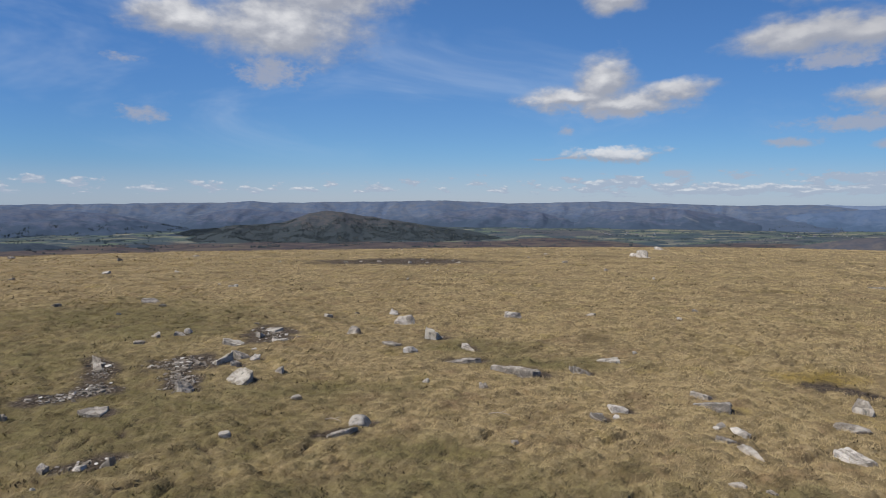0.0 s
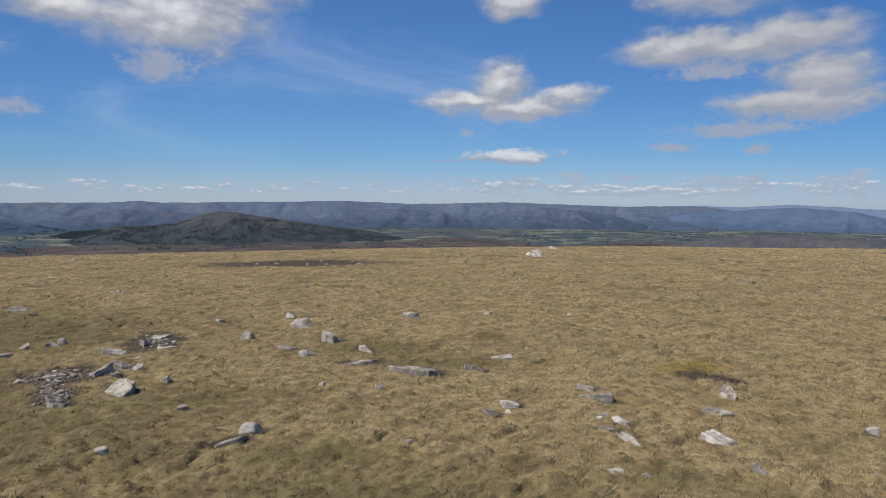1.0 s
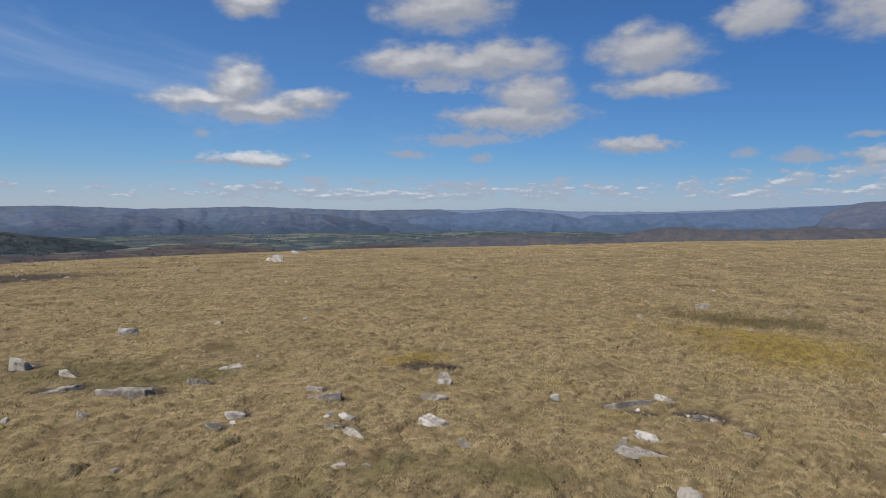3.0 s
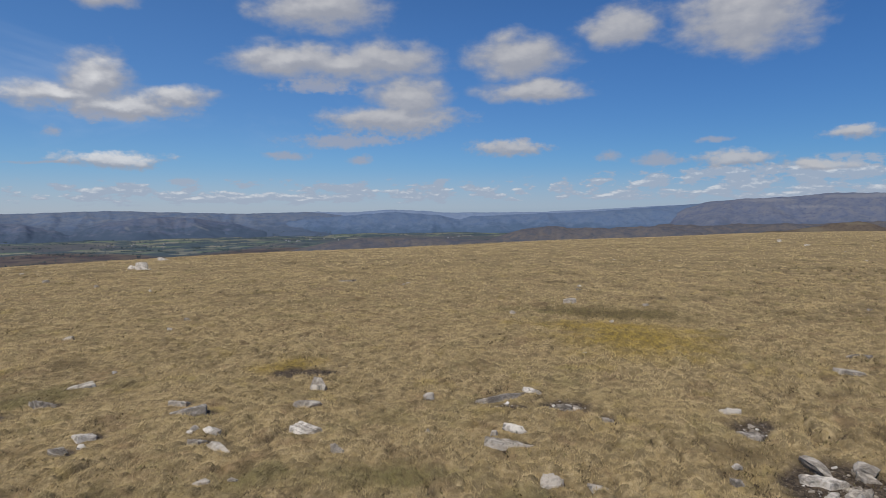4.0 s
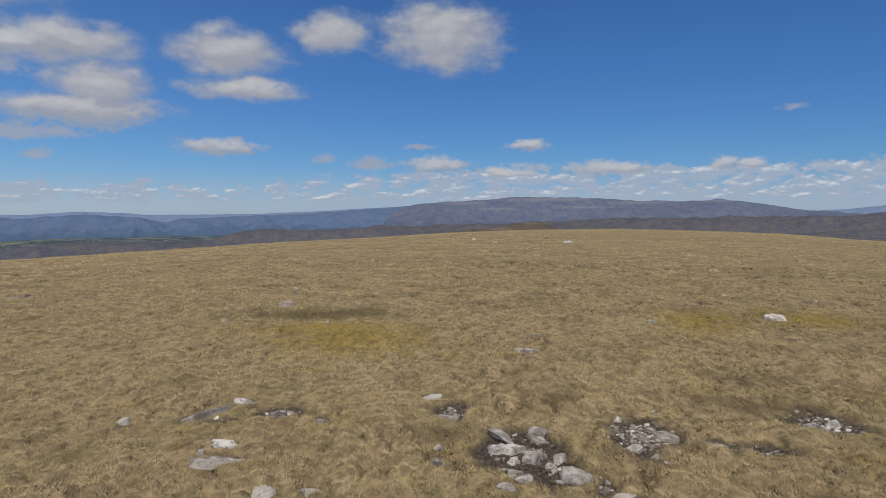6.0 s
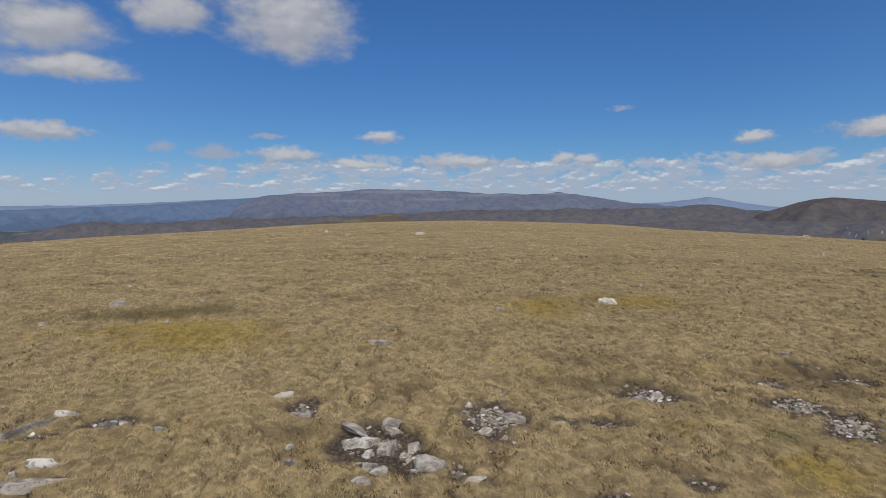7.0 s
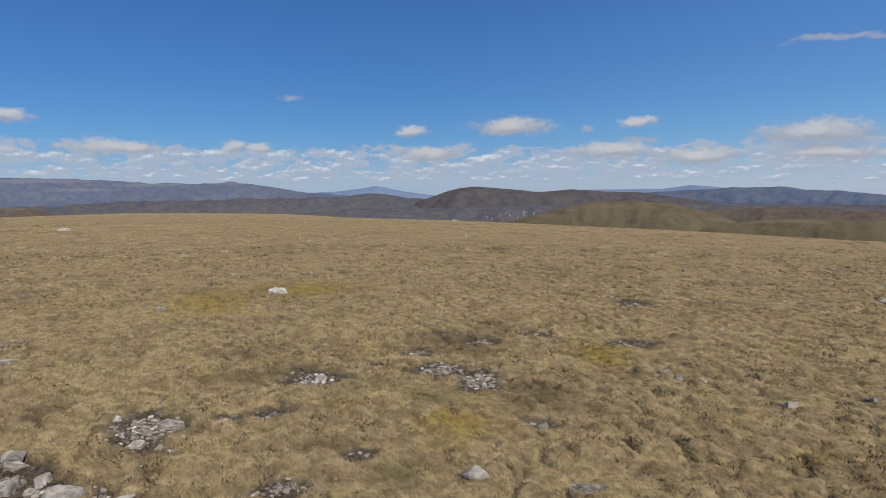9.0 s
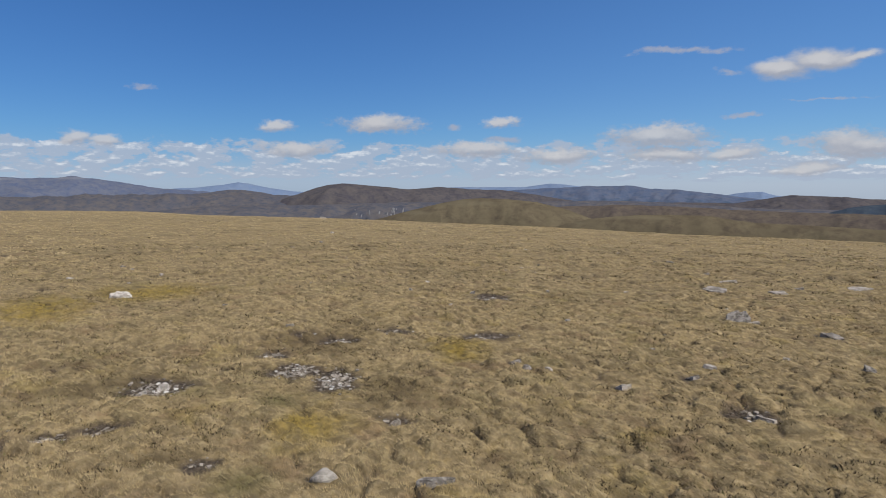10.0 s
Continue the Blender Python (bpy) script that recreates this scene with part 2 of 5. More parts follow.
def moor_colour(t, fine):
    """Bleached moor grass: straw with olive, brown heather and golden moss patches; fine varies it from blade to blade."""
    p = position(t)
    broad = noise_node(t, p, 0.45, 4, 0.6)
    patch = noise_node(t, vec_node(t, "ADD", p, (17, 5, 0)), 1.6, 5, 0.65)
    spot = noise_node(t, vec_node(t, "ADD", p, (3, 29, 0)), 3.1, 4, 0.6)
    c = mix_colour(t, fine, STRAW, PALE)
    c = mix_colour(t, smooth(t, broad, 0.48, 0.75, 0.0, 0.3), c, OLIVE)
    c = mix_colour(t, smooth(t, patch, 0.52, 0.72, 0.0, 0.3), c, OLIVE)
    c = mix_colour(t, smooth(t, spot, 0.56, 0.7, 0.0, 0.5), c, BROWN)
    rust = noise_node(t, vec_node(t, "ADD", p, (41, 11, 0)), 2.2, 4, 0.6)
    c = mix_colour(t, smooth(t, rust, 0.54, 0.66, 0.0, 0.5), c, (0.225, 0.135, 0.078))
    speck = noise_node(t, vec_node(t, "ADD", p, (23, 51, 0)), 7.0, 5, 0.65)
    c = mix_colour(t, smooth(t, speck, 0.54, 0.66, 0.0, 0.25), c, (0.3, 0.22, 0.115))
    c = mix_colour(t, smooth(t, speck, 0.46, 0.34, 0.0, 0.2), c, PALE)
    moist = noise_node(t, vec_node(t, "ADD", p, (7, 63, 0)), 1.1, 5, 0.65)
    gold = noise_node(t, vec_node(t, "ADD", p, (77, 31, 0)), 1.9, 4, 0.6)
    c = mix_colour(t, smooth(t, gold, 0.56, 0.7, 0.0, 0.45), c, (0.4, 0.3, 0.09))
    c = mix_colour(t, smooth(t, moist, 0.54, 0.7, 0.0, 0.3), c, (0.18, 0.175, 0.06))
    c = mix_colour(t, smooth(t, attribute(t, "tone"), 0.56, 0.12, 0.0, 0.85), c, (0.13, 0.093, 0.047))
    c = mix_colour(t, smooth(t, attribute(t, "tone"), 0.6, 1.0, 0.0, 0.75), c, PALE)
    c = mix_colour(t, math_node(t, "MULTIPLY", attribute(t, "moss"), 0.8), c, MOSS)
    c = mix_colour(t, math_node(t, "MULTIPLY", attribute(t, "green"), 0.68), c, (0.14, 0.13, 0.047))
    return c, p


def make_moor():
    m, t, b = material("moor_turf", 0.95)
    p0 = position(t)
    fine = noise_node(t, vec_node(t, "MULTIPLY", p0, (1, 1, 0.3)), 22, 5, 0.7)
    c, p = moor_colour(t, smooth(t, fine, 0.3, 0.7))
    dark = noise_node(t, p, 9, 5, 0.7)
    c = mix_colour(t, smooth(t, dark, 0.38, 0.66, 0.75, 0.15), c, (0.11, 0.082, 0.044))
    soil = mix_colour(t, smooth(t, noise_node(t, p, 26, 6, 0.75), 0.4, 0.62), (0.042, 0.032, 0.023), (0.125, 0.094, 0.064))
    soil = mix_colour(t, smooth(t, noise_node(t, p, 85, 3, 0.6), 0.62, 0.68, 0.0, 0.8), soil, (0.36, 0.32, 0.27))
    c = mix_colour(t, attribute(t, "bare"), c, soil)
    wire(t, b.inputs["Base Color"], c)
    lumps = math_node(t, "ADD", math_node(t, "MULTIPLY", noise_node(t, p, 30, 5, 0.75), 0.35), noise_node(t, p, 3.5, 5, 0.7))
    bump(t, b, lumps, 0.9, 0.06)
    return m


def make_blades():
    m, t, b = material("grass_blades", 0.75)
    rnd = t.nodes.new("ShaderNodeNewGeometry").outputs["Random Per Island"]
    c, p = moor_colour(t, rnd)
    odd = smooth(t, math_node(t, "FRACT", math_node(t, "MULTIPLY", rnd, 13.7)), 0.82, 0.9)
    c = mix_colour(t, math_node(t, "MULTIPLY", odd, 0.4), c, (0.16, 0.16, 0.06))
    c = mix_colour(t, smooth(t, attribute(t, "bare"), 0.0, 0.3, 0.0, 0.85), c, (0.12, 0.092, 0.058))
    wire(t, b.inputs["Base Color"], c)
    tr = t.nodes.new("ShaderNodeBsdfTranslucent")
    wire(t, tr.inputs[0], c)
    mx = t.nodes.new("ShaderNodeMixShader")
    mx.inputs[0].default_value = 0.2
    t.links.new(b.outputs[0], mx.inputs[1]), t.links.new(tr.outputs[0], mx.inputs[2])
    t.links.new(mx.outputs[0], t.nodes["Material Output"].inputs[0])
    return m


def make_stone(name, base, light, dark):
    m, t, b = material(name, 0.85)
    tc = t.nodes.new("ShaderNodeTexCoord").outputs["Object"]
    rnd = t.nodes.new("ShaderNodeObjectInfo").outputs["Random"]
    off = t.nodes.new("ShaderNodeCombineXYZ")
    wire(t, off.inputs[0], math_node(t, "MULTIPLY", rnd, 40.0))
    p = vec_node(t, "ADD", tc, off.outputs[0])
    grain = noise_node(t, p, 55, 6, 0.7)
    blot = noise_node(t, p, 9, 5, 0.65, 0.6)
    vein = noise_node(t, vec_node(t, "MULTIPLY", p, (3, 14, 20)), 1.0, 4, 0.6, 1.2)
    c = mix_colour(t, smooth(t, grain, 0.3, 0.7), dark, base)
    c = mix_colour(t, smooth(t, blot, 0.43, 0.6), c, light)
    c = mix_colour(t, smooth(t, vein, 0.6, 0.68, 0.0, 0.75), c, light)
    seam = math_node(t, "ABSOLUTE", math_node(t, "SUBTRACT", noise_node(t, vec_node(t, "MULTIPLY", p, (2, 5, 6)), 1.0, 2, 0.4, 0.5), 0.5))
    c = mix_colour(t, smooth(t, seam, 0.014, 0.005, 0.0, 0.3), c, (0.62, 0.57, 0.5))
    c = mix_colour(t, smooth(t, noise_node(t, p, 21, 3, 0.5), 0.66, 0.72, 0.0, 0.7), c, (0.10, 0.10, 0.09))
    wire(t, b.inputs["Base Color"], c)
    crack = t.nodes.new("ShaderNodeTexVoronoi")
    crack.feature, crack.inputs["Scale"].default_value = "DISTANCE_TO_EDGE", 7.0
    wire(t, crack.inputs["Vector"], vec_node(t, "MULTIPLY", p, (0.5, 1.7, 2.2)))
    split_at = smooth(t, math_node(t, "ADD", crack.outputs["Distance"], math_node(t, "MULTIPLY_ADD", blot, 0.16, -0.06)), 0.0, 0.022, 0.45, 1.0)
    wire(t, b.inputs["Base Color"], mix_colour(t, split_at, dark, c))
    bump(t, b, math_node(t, "ADD", math_node(t, "ADD", grain, vein), split_at), 0.8, 0.014)
    return m


M_STONE = {
    "boulder": make_stone("granite_grey", (0.33, 0.295, 0.245), (0.43, 0.385, 0.32), (0.21, 0.185, 0.15)),
    "grey": make_stone("schist_grey", (0.31, 0.268, 0.215), (0.46, 0.405, 0.335), (0.175, 0.15, 0.12)),
    "white": make_stone("quartzite_white", (0.4, 0.352, 0.292), (0.62, 0.56, 0.48), (0.22, 0.195, 0.16)),
    "dark": make_stone("schist_dark", (0.2, 0.174, 0.143), (0.34, 0.3, 0.252), (0.1, 0.086, 0.07)),
    "pale": make_stone("schist_pale", (0.39, 0.34, 0.27), (0.50, 0.45, 0.37), (0.22, 0.19, 0.15)),
}


def make_hill(name, colours, scale, dark, rocks=0.0, rugged=0.6, woods=None):
    """Far moorland: heather and grass in broad patches, with woods, tracks of scree and dark strips; haze and cloud
    shade are put into the colours.
    """
    m, t, b = material(name, 1.0)
    b.inputs["Specular IOR Level"].default_value = 0.0
    p = position(t)
    c = mix_colour(t, smooth(t, noise_node(t, p, 0.006 * scale, 7, 0.66, 0.3), 0.32, 0.68), colours[0], colours[1])
    c = mix_colour(t, smooth(t, noise_node(t, vec_node(t, "ADD", p, (300, 90, 0)), 0.009 * scale, 6, 0.68), 0.44, 0.68, 0.0, 0.8), c, colours[2])
    c = mix_colour(t, smooth(t, noise_node(t, vec_node(t, "ADD", p, (90, 700, 40)), 0.018 * scale, 6, 0.7), 0.5, 0.72, 0.0, dark * 0.8), c, colours[3])
    c = mix_colour(t, smooth(t, noise_node(t, vec_node(t, "ADD", p, (900, 70, 40)), 0.02 * scale, 4, 0.6), 0.64, 0.74, 0.0, 0.35 + rocks), c, colours[4])
    # lower slopes darken: woods, with cloud shade and haze put into the colour
    if woods:
        zed = t.nodes.new("ShaderNodeSeparateXYZ")
        t.links.new(p, zed.inputs[0])
        tree_n = noise_node(t, vec_node(t, "ADD", p, (70, 20, 900)), 0.006 * scale, 6, 0.62)
        line = math_node(t, "MULTIPLY_ADD", math_node(t, "SUBTRACT", tree_n, 0.5), -200.0, zed.outputs[2])
        c = mix_colour(t, smooth(t, line, woods[0] + woods[2], woods[0] - woods[2], 0.0, 0.92), c, woods[1])
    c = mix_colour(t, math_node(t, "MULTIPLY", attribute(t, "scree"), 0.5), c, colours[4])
    wire(t, b.inputs["Base Color"], c)
    bump(t, b, noise_node(t, p, 0.05 * scale, 6, 0.7), rugged * 0.8, 5 / scale)
    return m


# hill palettes hold blue haze in the base colour, most on the farthest
M_FAR = make_hill("heather_far_haze", ((0.099, 0.131, 0.191), (0.14, 0.155, 0.185), (0.083, 0.12, 0.194), (0.061, 0.092, 0.16), (0.194, 0.208, 0.22)), 2.2, 0.9, 0.0, 0.9, (-95, (0.07, 0.096, 0.14), 40))
M_BLUE = make_hill("heather_haze_blue", ((0.085, 0.108, 0.161), (0.115, 0.125, 0.158), (0.072, 0.099, 0.155), (0.052, 0.076, 0.122), (0.171, 0.179, 0.186)), 2.2, 0.8, 0.0, 0.9, (-105, (0.056, 0.08, 0.116), 30))
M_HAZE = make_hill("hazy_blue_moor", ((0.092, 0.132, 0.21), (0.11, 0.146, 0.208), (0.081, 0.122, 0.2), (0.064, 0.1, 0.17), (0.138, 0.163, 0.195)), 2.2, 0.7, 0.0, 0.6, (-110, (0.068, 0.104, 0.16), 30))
M_FAINT = make_hill("faint_haze_hills", ((0.15, 0.2, 0.29), (0.17, 0.215, 0.288), (0.14, 0.19, 0.285), (0.118, 0.168, 0.26), (0.19, 0.225, 0.28)), 2.2, 0.7, 0.0, 0.5, (-110, (0.11, 0.16, 0.24), 30))
# the darker blues here also paint shadow patches on the mountain
M_MOUNT = make_hill("mountain_heath_haze", ((0.105, 0.122, 0.172), (0.141, 0.147, 0.174), (0.084, 0.107, 0.169), (0.059, 0.078, 0.141), (0.206, 0.208, 0.221)), 2.2, 0.9, 0.1, 1.0, (-90, (0.08, 0.1, 0.145), 40))
M_MID = make_hill("heather_mid", ((0.086, 0.086, 0.1), (0.126, 0.112, 0.102), (0.064, 0.072, 0.094), (0.045, 0.053, 0.074), (0.175, 0.155, 0.128)), 3.0, 0.85, 0.0, 0.9)
M_DARK = make_hill("pine_and_heather", ((0.067, 0.072, 0.084), (0.098, 0.09, 0.084), (0.052, 0.066, 0.074), (0.038, 0.05, 0.06), (0.156, 0.146, 0.122)), 5.0, 0.95, 0.15, 1.0, (-95, (0.05, 0.062, 0.068), 20))
M_PINE = make_hill("pine_wood", ((0.045, 0.06, 0.082), (0.06, 0.074, 0.088), (0.042, 0.058, 0.076), (0.032, 0.046, 0.062), (0.075, 0.09, 0.095)), 9.0, 0.8)
M_TAN = make_hill("moor_slope", ((0.111, 0.09, 0.056), (0.141, 0.115, 0.07), (0.083, 0.065, 0.044), (0.058, 0.044, 0.034), (0.155, 0.13, 0.082)), 4.5, 0.55, 0.0, 0.6)
M_BROWN = make_hill("brown_moor", ((0.079, 0.071, 0.075), (0.106, 0.093, 0.085), (0.06, 0.057, 0.067), (0.042, 0.041, 0.053), (0.141, 0.126, 0.108)), 3.0, 0.7, 0.0, 0.8)
M_RUST = make_hill("moor_slope_brown", ((0.092, 0.074, 0.062), (0.124, 0.1, 0.072), (0.075, 0.06, 0.054), (0.055, 0.045, 0.043), (0.17, 0.145, 0.1)), 7.0, 0.7, 0.0, 0.6)


def make_valley():
    """Valley floor: pasture, stubble and hay fields between woods, with heather moor on the nearer slope."""
    m, t, b = material("valley_fields_haze", 1.0)
    b.inputs["Specular IOR Level"].default_value = 0.0
    p = position(t)
    swirl = noise_node(t, p, 0.004, 3, 0.5)
    join_p = t.nodes.new("ShaderNodeCombineXYZ")
    wire(t, join_p.inputs[0], math_node(t, "MULTIPLY", swirl, 140.0))
    warped = vec_node(t, "ADD", p, join_p.outputs[0])

    def fields(scale):
        v = t.nodes.new("ShaderNodeTexVoronoi")
        v.inputs["Scale"].default_value = scale
        wire(t, v.inputs["Vector"], vec_node(t, "MULTIPLY", warped, (1, 1, 0)))
        pick = t.nodes.new("ShaderNodeSeparateColor")
        t.links.new(v.outputs["Color"], pick.inputs[0])
        return pick.outputs

    wide, fine = fields(0.0052), fields(0.013)
    # greyed, bluish field and wood colours hold the haze over the valley
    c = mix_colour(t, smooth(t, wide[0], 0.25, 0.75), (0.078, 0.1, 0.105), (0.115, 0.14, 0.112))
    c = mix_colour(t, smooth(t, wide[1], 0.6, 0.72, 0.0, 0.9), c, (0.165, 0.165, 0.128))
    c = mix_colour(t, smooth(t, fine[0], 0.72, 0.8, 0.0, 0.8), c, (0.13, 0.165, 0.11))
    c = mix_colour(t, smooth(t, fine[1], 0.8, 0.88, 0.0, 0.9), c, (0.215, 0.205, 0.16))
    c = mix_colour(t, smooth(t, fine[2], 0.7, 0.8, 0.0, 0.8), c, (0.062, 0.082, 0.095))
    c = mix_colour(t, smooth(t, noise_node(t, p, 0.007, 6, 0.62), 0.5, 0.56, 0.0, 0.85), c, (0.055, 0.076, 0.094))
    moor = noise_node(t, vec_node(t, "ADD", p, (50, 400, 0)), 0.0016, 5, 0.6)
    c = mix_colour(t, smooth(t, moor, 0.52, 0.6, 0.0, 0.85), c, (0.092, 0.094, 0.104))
    flat = vec_node(t, "LENGTH", vec_node(t, "MULTIPLY", p, (1, 1, 0)))
    edge = math_node(t, "MULTIPLY_ADD", noise_node(t, p, 0.0022, 6, 0.6), -1100.0, flat)
    heath = mix_colour(t, smooth(t, noise_node(t, p, 0.012, 6, 0.65), 0.4, 0.62), (0.072, 0.062, 0.068), (0.12, 0.1, 0.084))
    c = mix_colour(t, smooth(t, edge, 1950, 1780), c, heath)
    wire(t, b.inputs["Base Color"], c)
    bump(t, b, noise_node(t, p, 0.05, 5, 0.7), 0.8, 6.0)
    return m


M_MOOR, M_BLADES, M_VALLEY = make_moor(), make_blades(), make_valley()

# ---- shape of the land ----
rng = np.random.default_rng(7)
LATTICE = rng.random((256, 256)) * 2 * np.pi


def waves(x, y, seed=0):
    """Gradient noise, about -0.7 to 0.7, one lattice cell per metre."""
    x, y = np.asarray(x, float) + seed * 17.3, np.asarray(y, float) + seed * 9.1
    ix, iy = np.floor(x).astype(int), np.floor(y).astype(int)
    fx, fy = x - ix, y - iy
    u, v = fx * fx * fx * (fx * (fx * 6 - 15) + 10), fy * fy * fy * (fy * (fy * 6 - 15) + 10)

    def corner(i, j):
        a = LATTICE[(ix + i) % 256, (iy + j) % 256]
        return np.cos(a) * (fx - i) + np.sin(a) * (fy - j)
    low_row = corner(0, 0) * (1 - u) + corner(1, 0) * u
    return low_row * (1 - v) + (corner(0, 1) * (1 - u) + corner(1, 1) * u) * v


def octaves(x, y, n, seed=0, gain=0.5):
    return sum(gain ** i * waves(x * 2 ** i, y * 2 ** i, seed + i) for i in range(n))


# the summit falls away on all sides: azimuth in degrees and the dip of its brow
BROW_AZ = (-60, -35, -19, -9, 0, 7, 14, 27, 35, 44, 52, 61, 68, 75, 83, 91, 96, 101, 112, 121, 142, 156, 200)
BROW_DIP = (4.2, 4.25, 4.38, 4.45, 4.36, 4.26, 4.15, 3.85, 3.74, 3.45, 3.08, 2.75, 2.36, 2.1, 1.98, 2.15, 2.31, 2.72, 3.1, 3.5, 4.21, 4.26, 4.3)
FLOOR = 150.0


def land(x, y):
    """Height of the open ground without its tussocks."""
    r = np.hypot(x, y)
    a = np.degrees(np.arctan2(x, y))
    a = np.where(a < -80, a + 360, a)
    s = (-0.02375 * x + 0.0071 * y) / np.maximum(r, 1e-6)
    dip = np.tan(np.radians(np.interp(a, BROW_AZ, BROW_DIP)))
    k = np.maximum((s + dip) / 2, 0.004) ** 2 / 1.62
    z = s * r - k * r * r
    return -FLOOR * np.tanh(-z / FLOOR)


COMB = radians(60)                  # the wind lays the grass this way


def combed(x, y):
    along, across = x * math.sin(COMB) + y * math.cos(COMB), x * math.cos(COMB) - y * math.sin(COMB)
    return along, across


JITTER = rng.random((3, 256, 256))


def cushions(x, y, long, wide, seed=0):
    """Grass cushions combed by the wind: how far inside its cushion a point lies (0 at the gap), where along it (-1 to 1) and the cushion's own random number."""
    al, ac = combed(x, y)
    u = al / long + 0.55 * waves(x / 0.7, y / 0.7, 6 + seed) + 0.35 * waves(x / 0.25, y / 0.25, 8 + seed)
    v = ac / wide + 0.55 * waves(x / 0.7, y / 0.7, 16 + seed) + 0.35 * waves(x / 0.25, y / 0.25, 18 + seed)
    iu, iv = np.floor(u).astype(int), np.floor(v).astype(int)
    first, second = np.full(u.shape, 9.0), np.full(u.shape, 9.0)
    lee, own = np.zeros(u.shape), np.zeros(u.shape)
    for a in (-1, 0, 1):
        for b in (-1, 0, 1):
            k, l = (iu + a + 31 * seed) % 256, (iv + b) % 256
            du = u - (iu + a + 0.1 + 0.8 * JITTER[0][k, l])
            d = np.hypot(du, v - (iv + b + 0.1 + 0.8 * JITTER[1][k, l]))
            near = d < first
            second = np.where(near, first, np.minimum(second, d))
            lee, own = np.where(near, du, lee), np.where(near, JITTER[2][k, l], own)
            first = np.where(near, d, first)
    return np.clip((second - first) / 0.5, 0, 1), np.clip(lee, -1, 1), own


def shade_nicks(x, y):
    """Peat-coloured nicks that put shade into some of the gaps between cushions, more of them on the east side."""
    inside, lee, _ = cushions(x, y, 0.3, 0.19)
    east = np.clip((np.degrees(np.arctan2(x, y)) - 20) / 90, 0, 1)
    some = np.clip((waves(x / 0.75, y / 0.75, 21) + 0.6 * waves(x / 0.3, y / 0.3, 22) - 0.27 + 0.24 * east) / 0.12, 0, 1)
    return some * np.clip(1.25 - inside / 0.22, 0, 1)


def tussocks(x, y):
    inside, lee, own = cushions(x, y, 0.3, 0.19)
    small, lee_s, own_s = cushions(x, y, 0.12, 0.07, 3)
    broad, _, own_b = cushions(x, y, 0.8, 0.5, 5)
    east = np.clip((np.degrees(np.arctan2(x, y)) + 10) / 90, 0, 1)
    lush = np.clip(0.8 + 0.9 * waves(x / 1.9, y / 1.9, 5), 0.3, 1.3) * (0.55 + 0.5 * east)
    z = 0.04 * waves(x / 1.7, y / 1.7, 1) - 0.042
    z += 0.03 * lush * broad ** 0.6 * own_b
    z += 0.095 * lush * inside ** 0.42 * (0.3 + 0.7 * own) * (0.8 + 0.45 * lee)
    z += 0.034 * small ** 0.5 * (0.3 + 0.7 * own_s) * (0.8 + 0.4 * lee_s)
    return z - 0.035 * shade_nicks(x, y)


# ---- stones: place, width, depth, height above the turf, turn in degrees and kind ----
PLACED, STONES = [], []


def stone(x, y, w, d, h, turn, kind_of):
    STONES.append((x, y, w, d, h, turn, kind_of))
    PLACED.append((x, y, w / 2, d / 2, radians(turn), 0))


stone(-0.6, 4.46, 0.18, 0.14, 0.06, 20, "boulder")
stone(-0.71, 4.22, 0.3, 0.12, 0.05, 46, "grey")
stone(-1.81, 5.5, 0.38, 0.25, 0.08, -60, "pale")
stone(-2.2, 6.12, 0.28, 0.24, 0.05, 30, "pale")
stone(-2.04, 6.32, 0.26, 0.22, 0.06, -12, "grey")
stone(-1.88, 6.22, 0.14, 0.12, 0.05, 40, "white")
stone(-2.0, 6.0, 0.13, 0.15, 0.06, 75, "dark")
stone(-2.32, 6.93, 0.31, 0.28, 0.04, 19, "pale")
stone(-2.09, 7.76, 0.26, 0.32, 0.04, 15, "grey")
stone(-2.14, 7.39, 0.19, 0.23, 0.04, 16, "grey")
stone(-1.86, 7.11, 0.22, 0.21, 0.04, 15, "white")
stone(-3.06, 7.50, 0.10, 0.07, 0.08, 22, "grey")
stone(-3.11, 7.37, 0.15, 0.17, 0.04, 23, "grey")
stone(-3.34, 7.25, 0.13, 0.14, 0.04, 25, "white")
stone(-3.36, 6.87, 0.15, 0.18, 0.04, 26, "grey")
stone(-2.14, 5.14, 0.19, 0.14, 0.06, 23, "grey")
stone(-1.53, 5.78, 0.10, 0.12, 0.04, 15, "white")
stone(-1.18, 4.99, 0.09, 0.06, 0.04, 13, "grey")
stone(-4.56, 9.84, 0.37, 0.45, 0.04, 25, "dark")
stone(-3.99, 11.95, 0.27, 0.33, 0.04, 18, "white")
stone(-6.29, 14.86, 0.14, 0.17, 0.04, 23, "white")
stone(-7.87, 14.67, 0.21, 0.25, 0.04, 28, "white")
stone(-5.78, 9.37, 0.18, 0.21, 0.04, 32, "dark")
stone(-3.27, 5.88, 0.4, 0.16, 0.06, -39, "grey")
stone(-2.59, 4.60, 0.24, 0.25, 0.04, 72, "grey")
stone(-3.15, 4.41, 0.10, 0.12, 0.04, 35, "grey")
stone(-2.14, 3.61, 0.08, 0.06, 0.03, 31, "white")
stone(-2.00, 3.65, 0.10, 0.10, 0.04, 29, "grey")
stone(-2.32, 3.56, 0.09, 0.10, 0.04, 33, "grey")
stone(-2.22, 3.31, 0.03, 0.03, 0.02, 34, "white")
stone(-0.50, 8.32, 0.29, 0.22, 0.13, 3, "grey")
stone(-0.72, 9.11, 0.15, 0.18, 0.04, 5, "white")
stone(-1.08, 7.59, 0.18, 0.14, 0.10, 8, "grey")
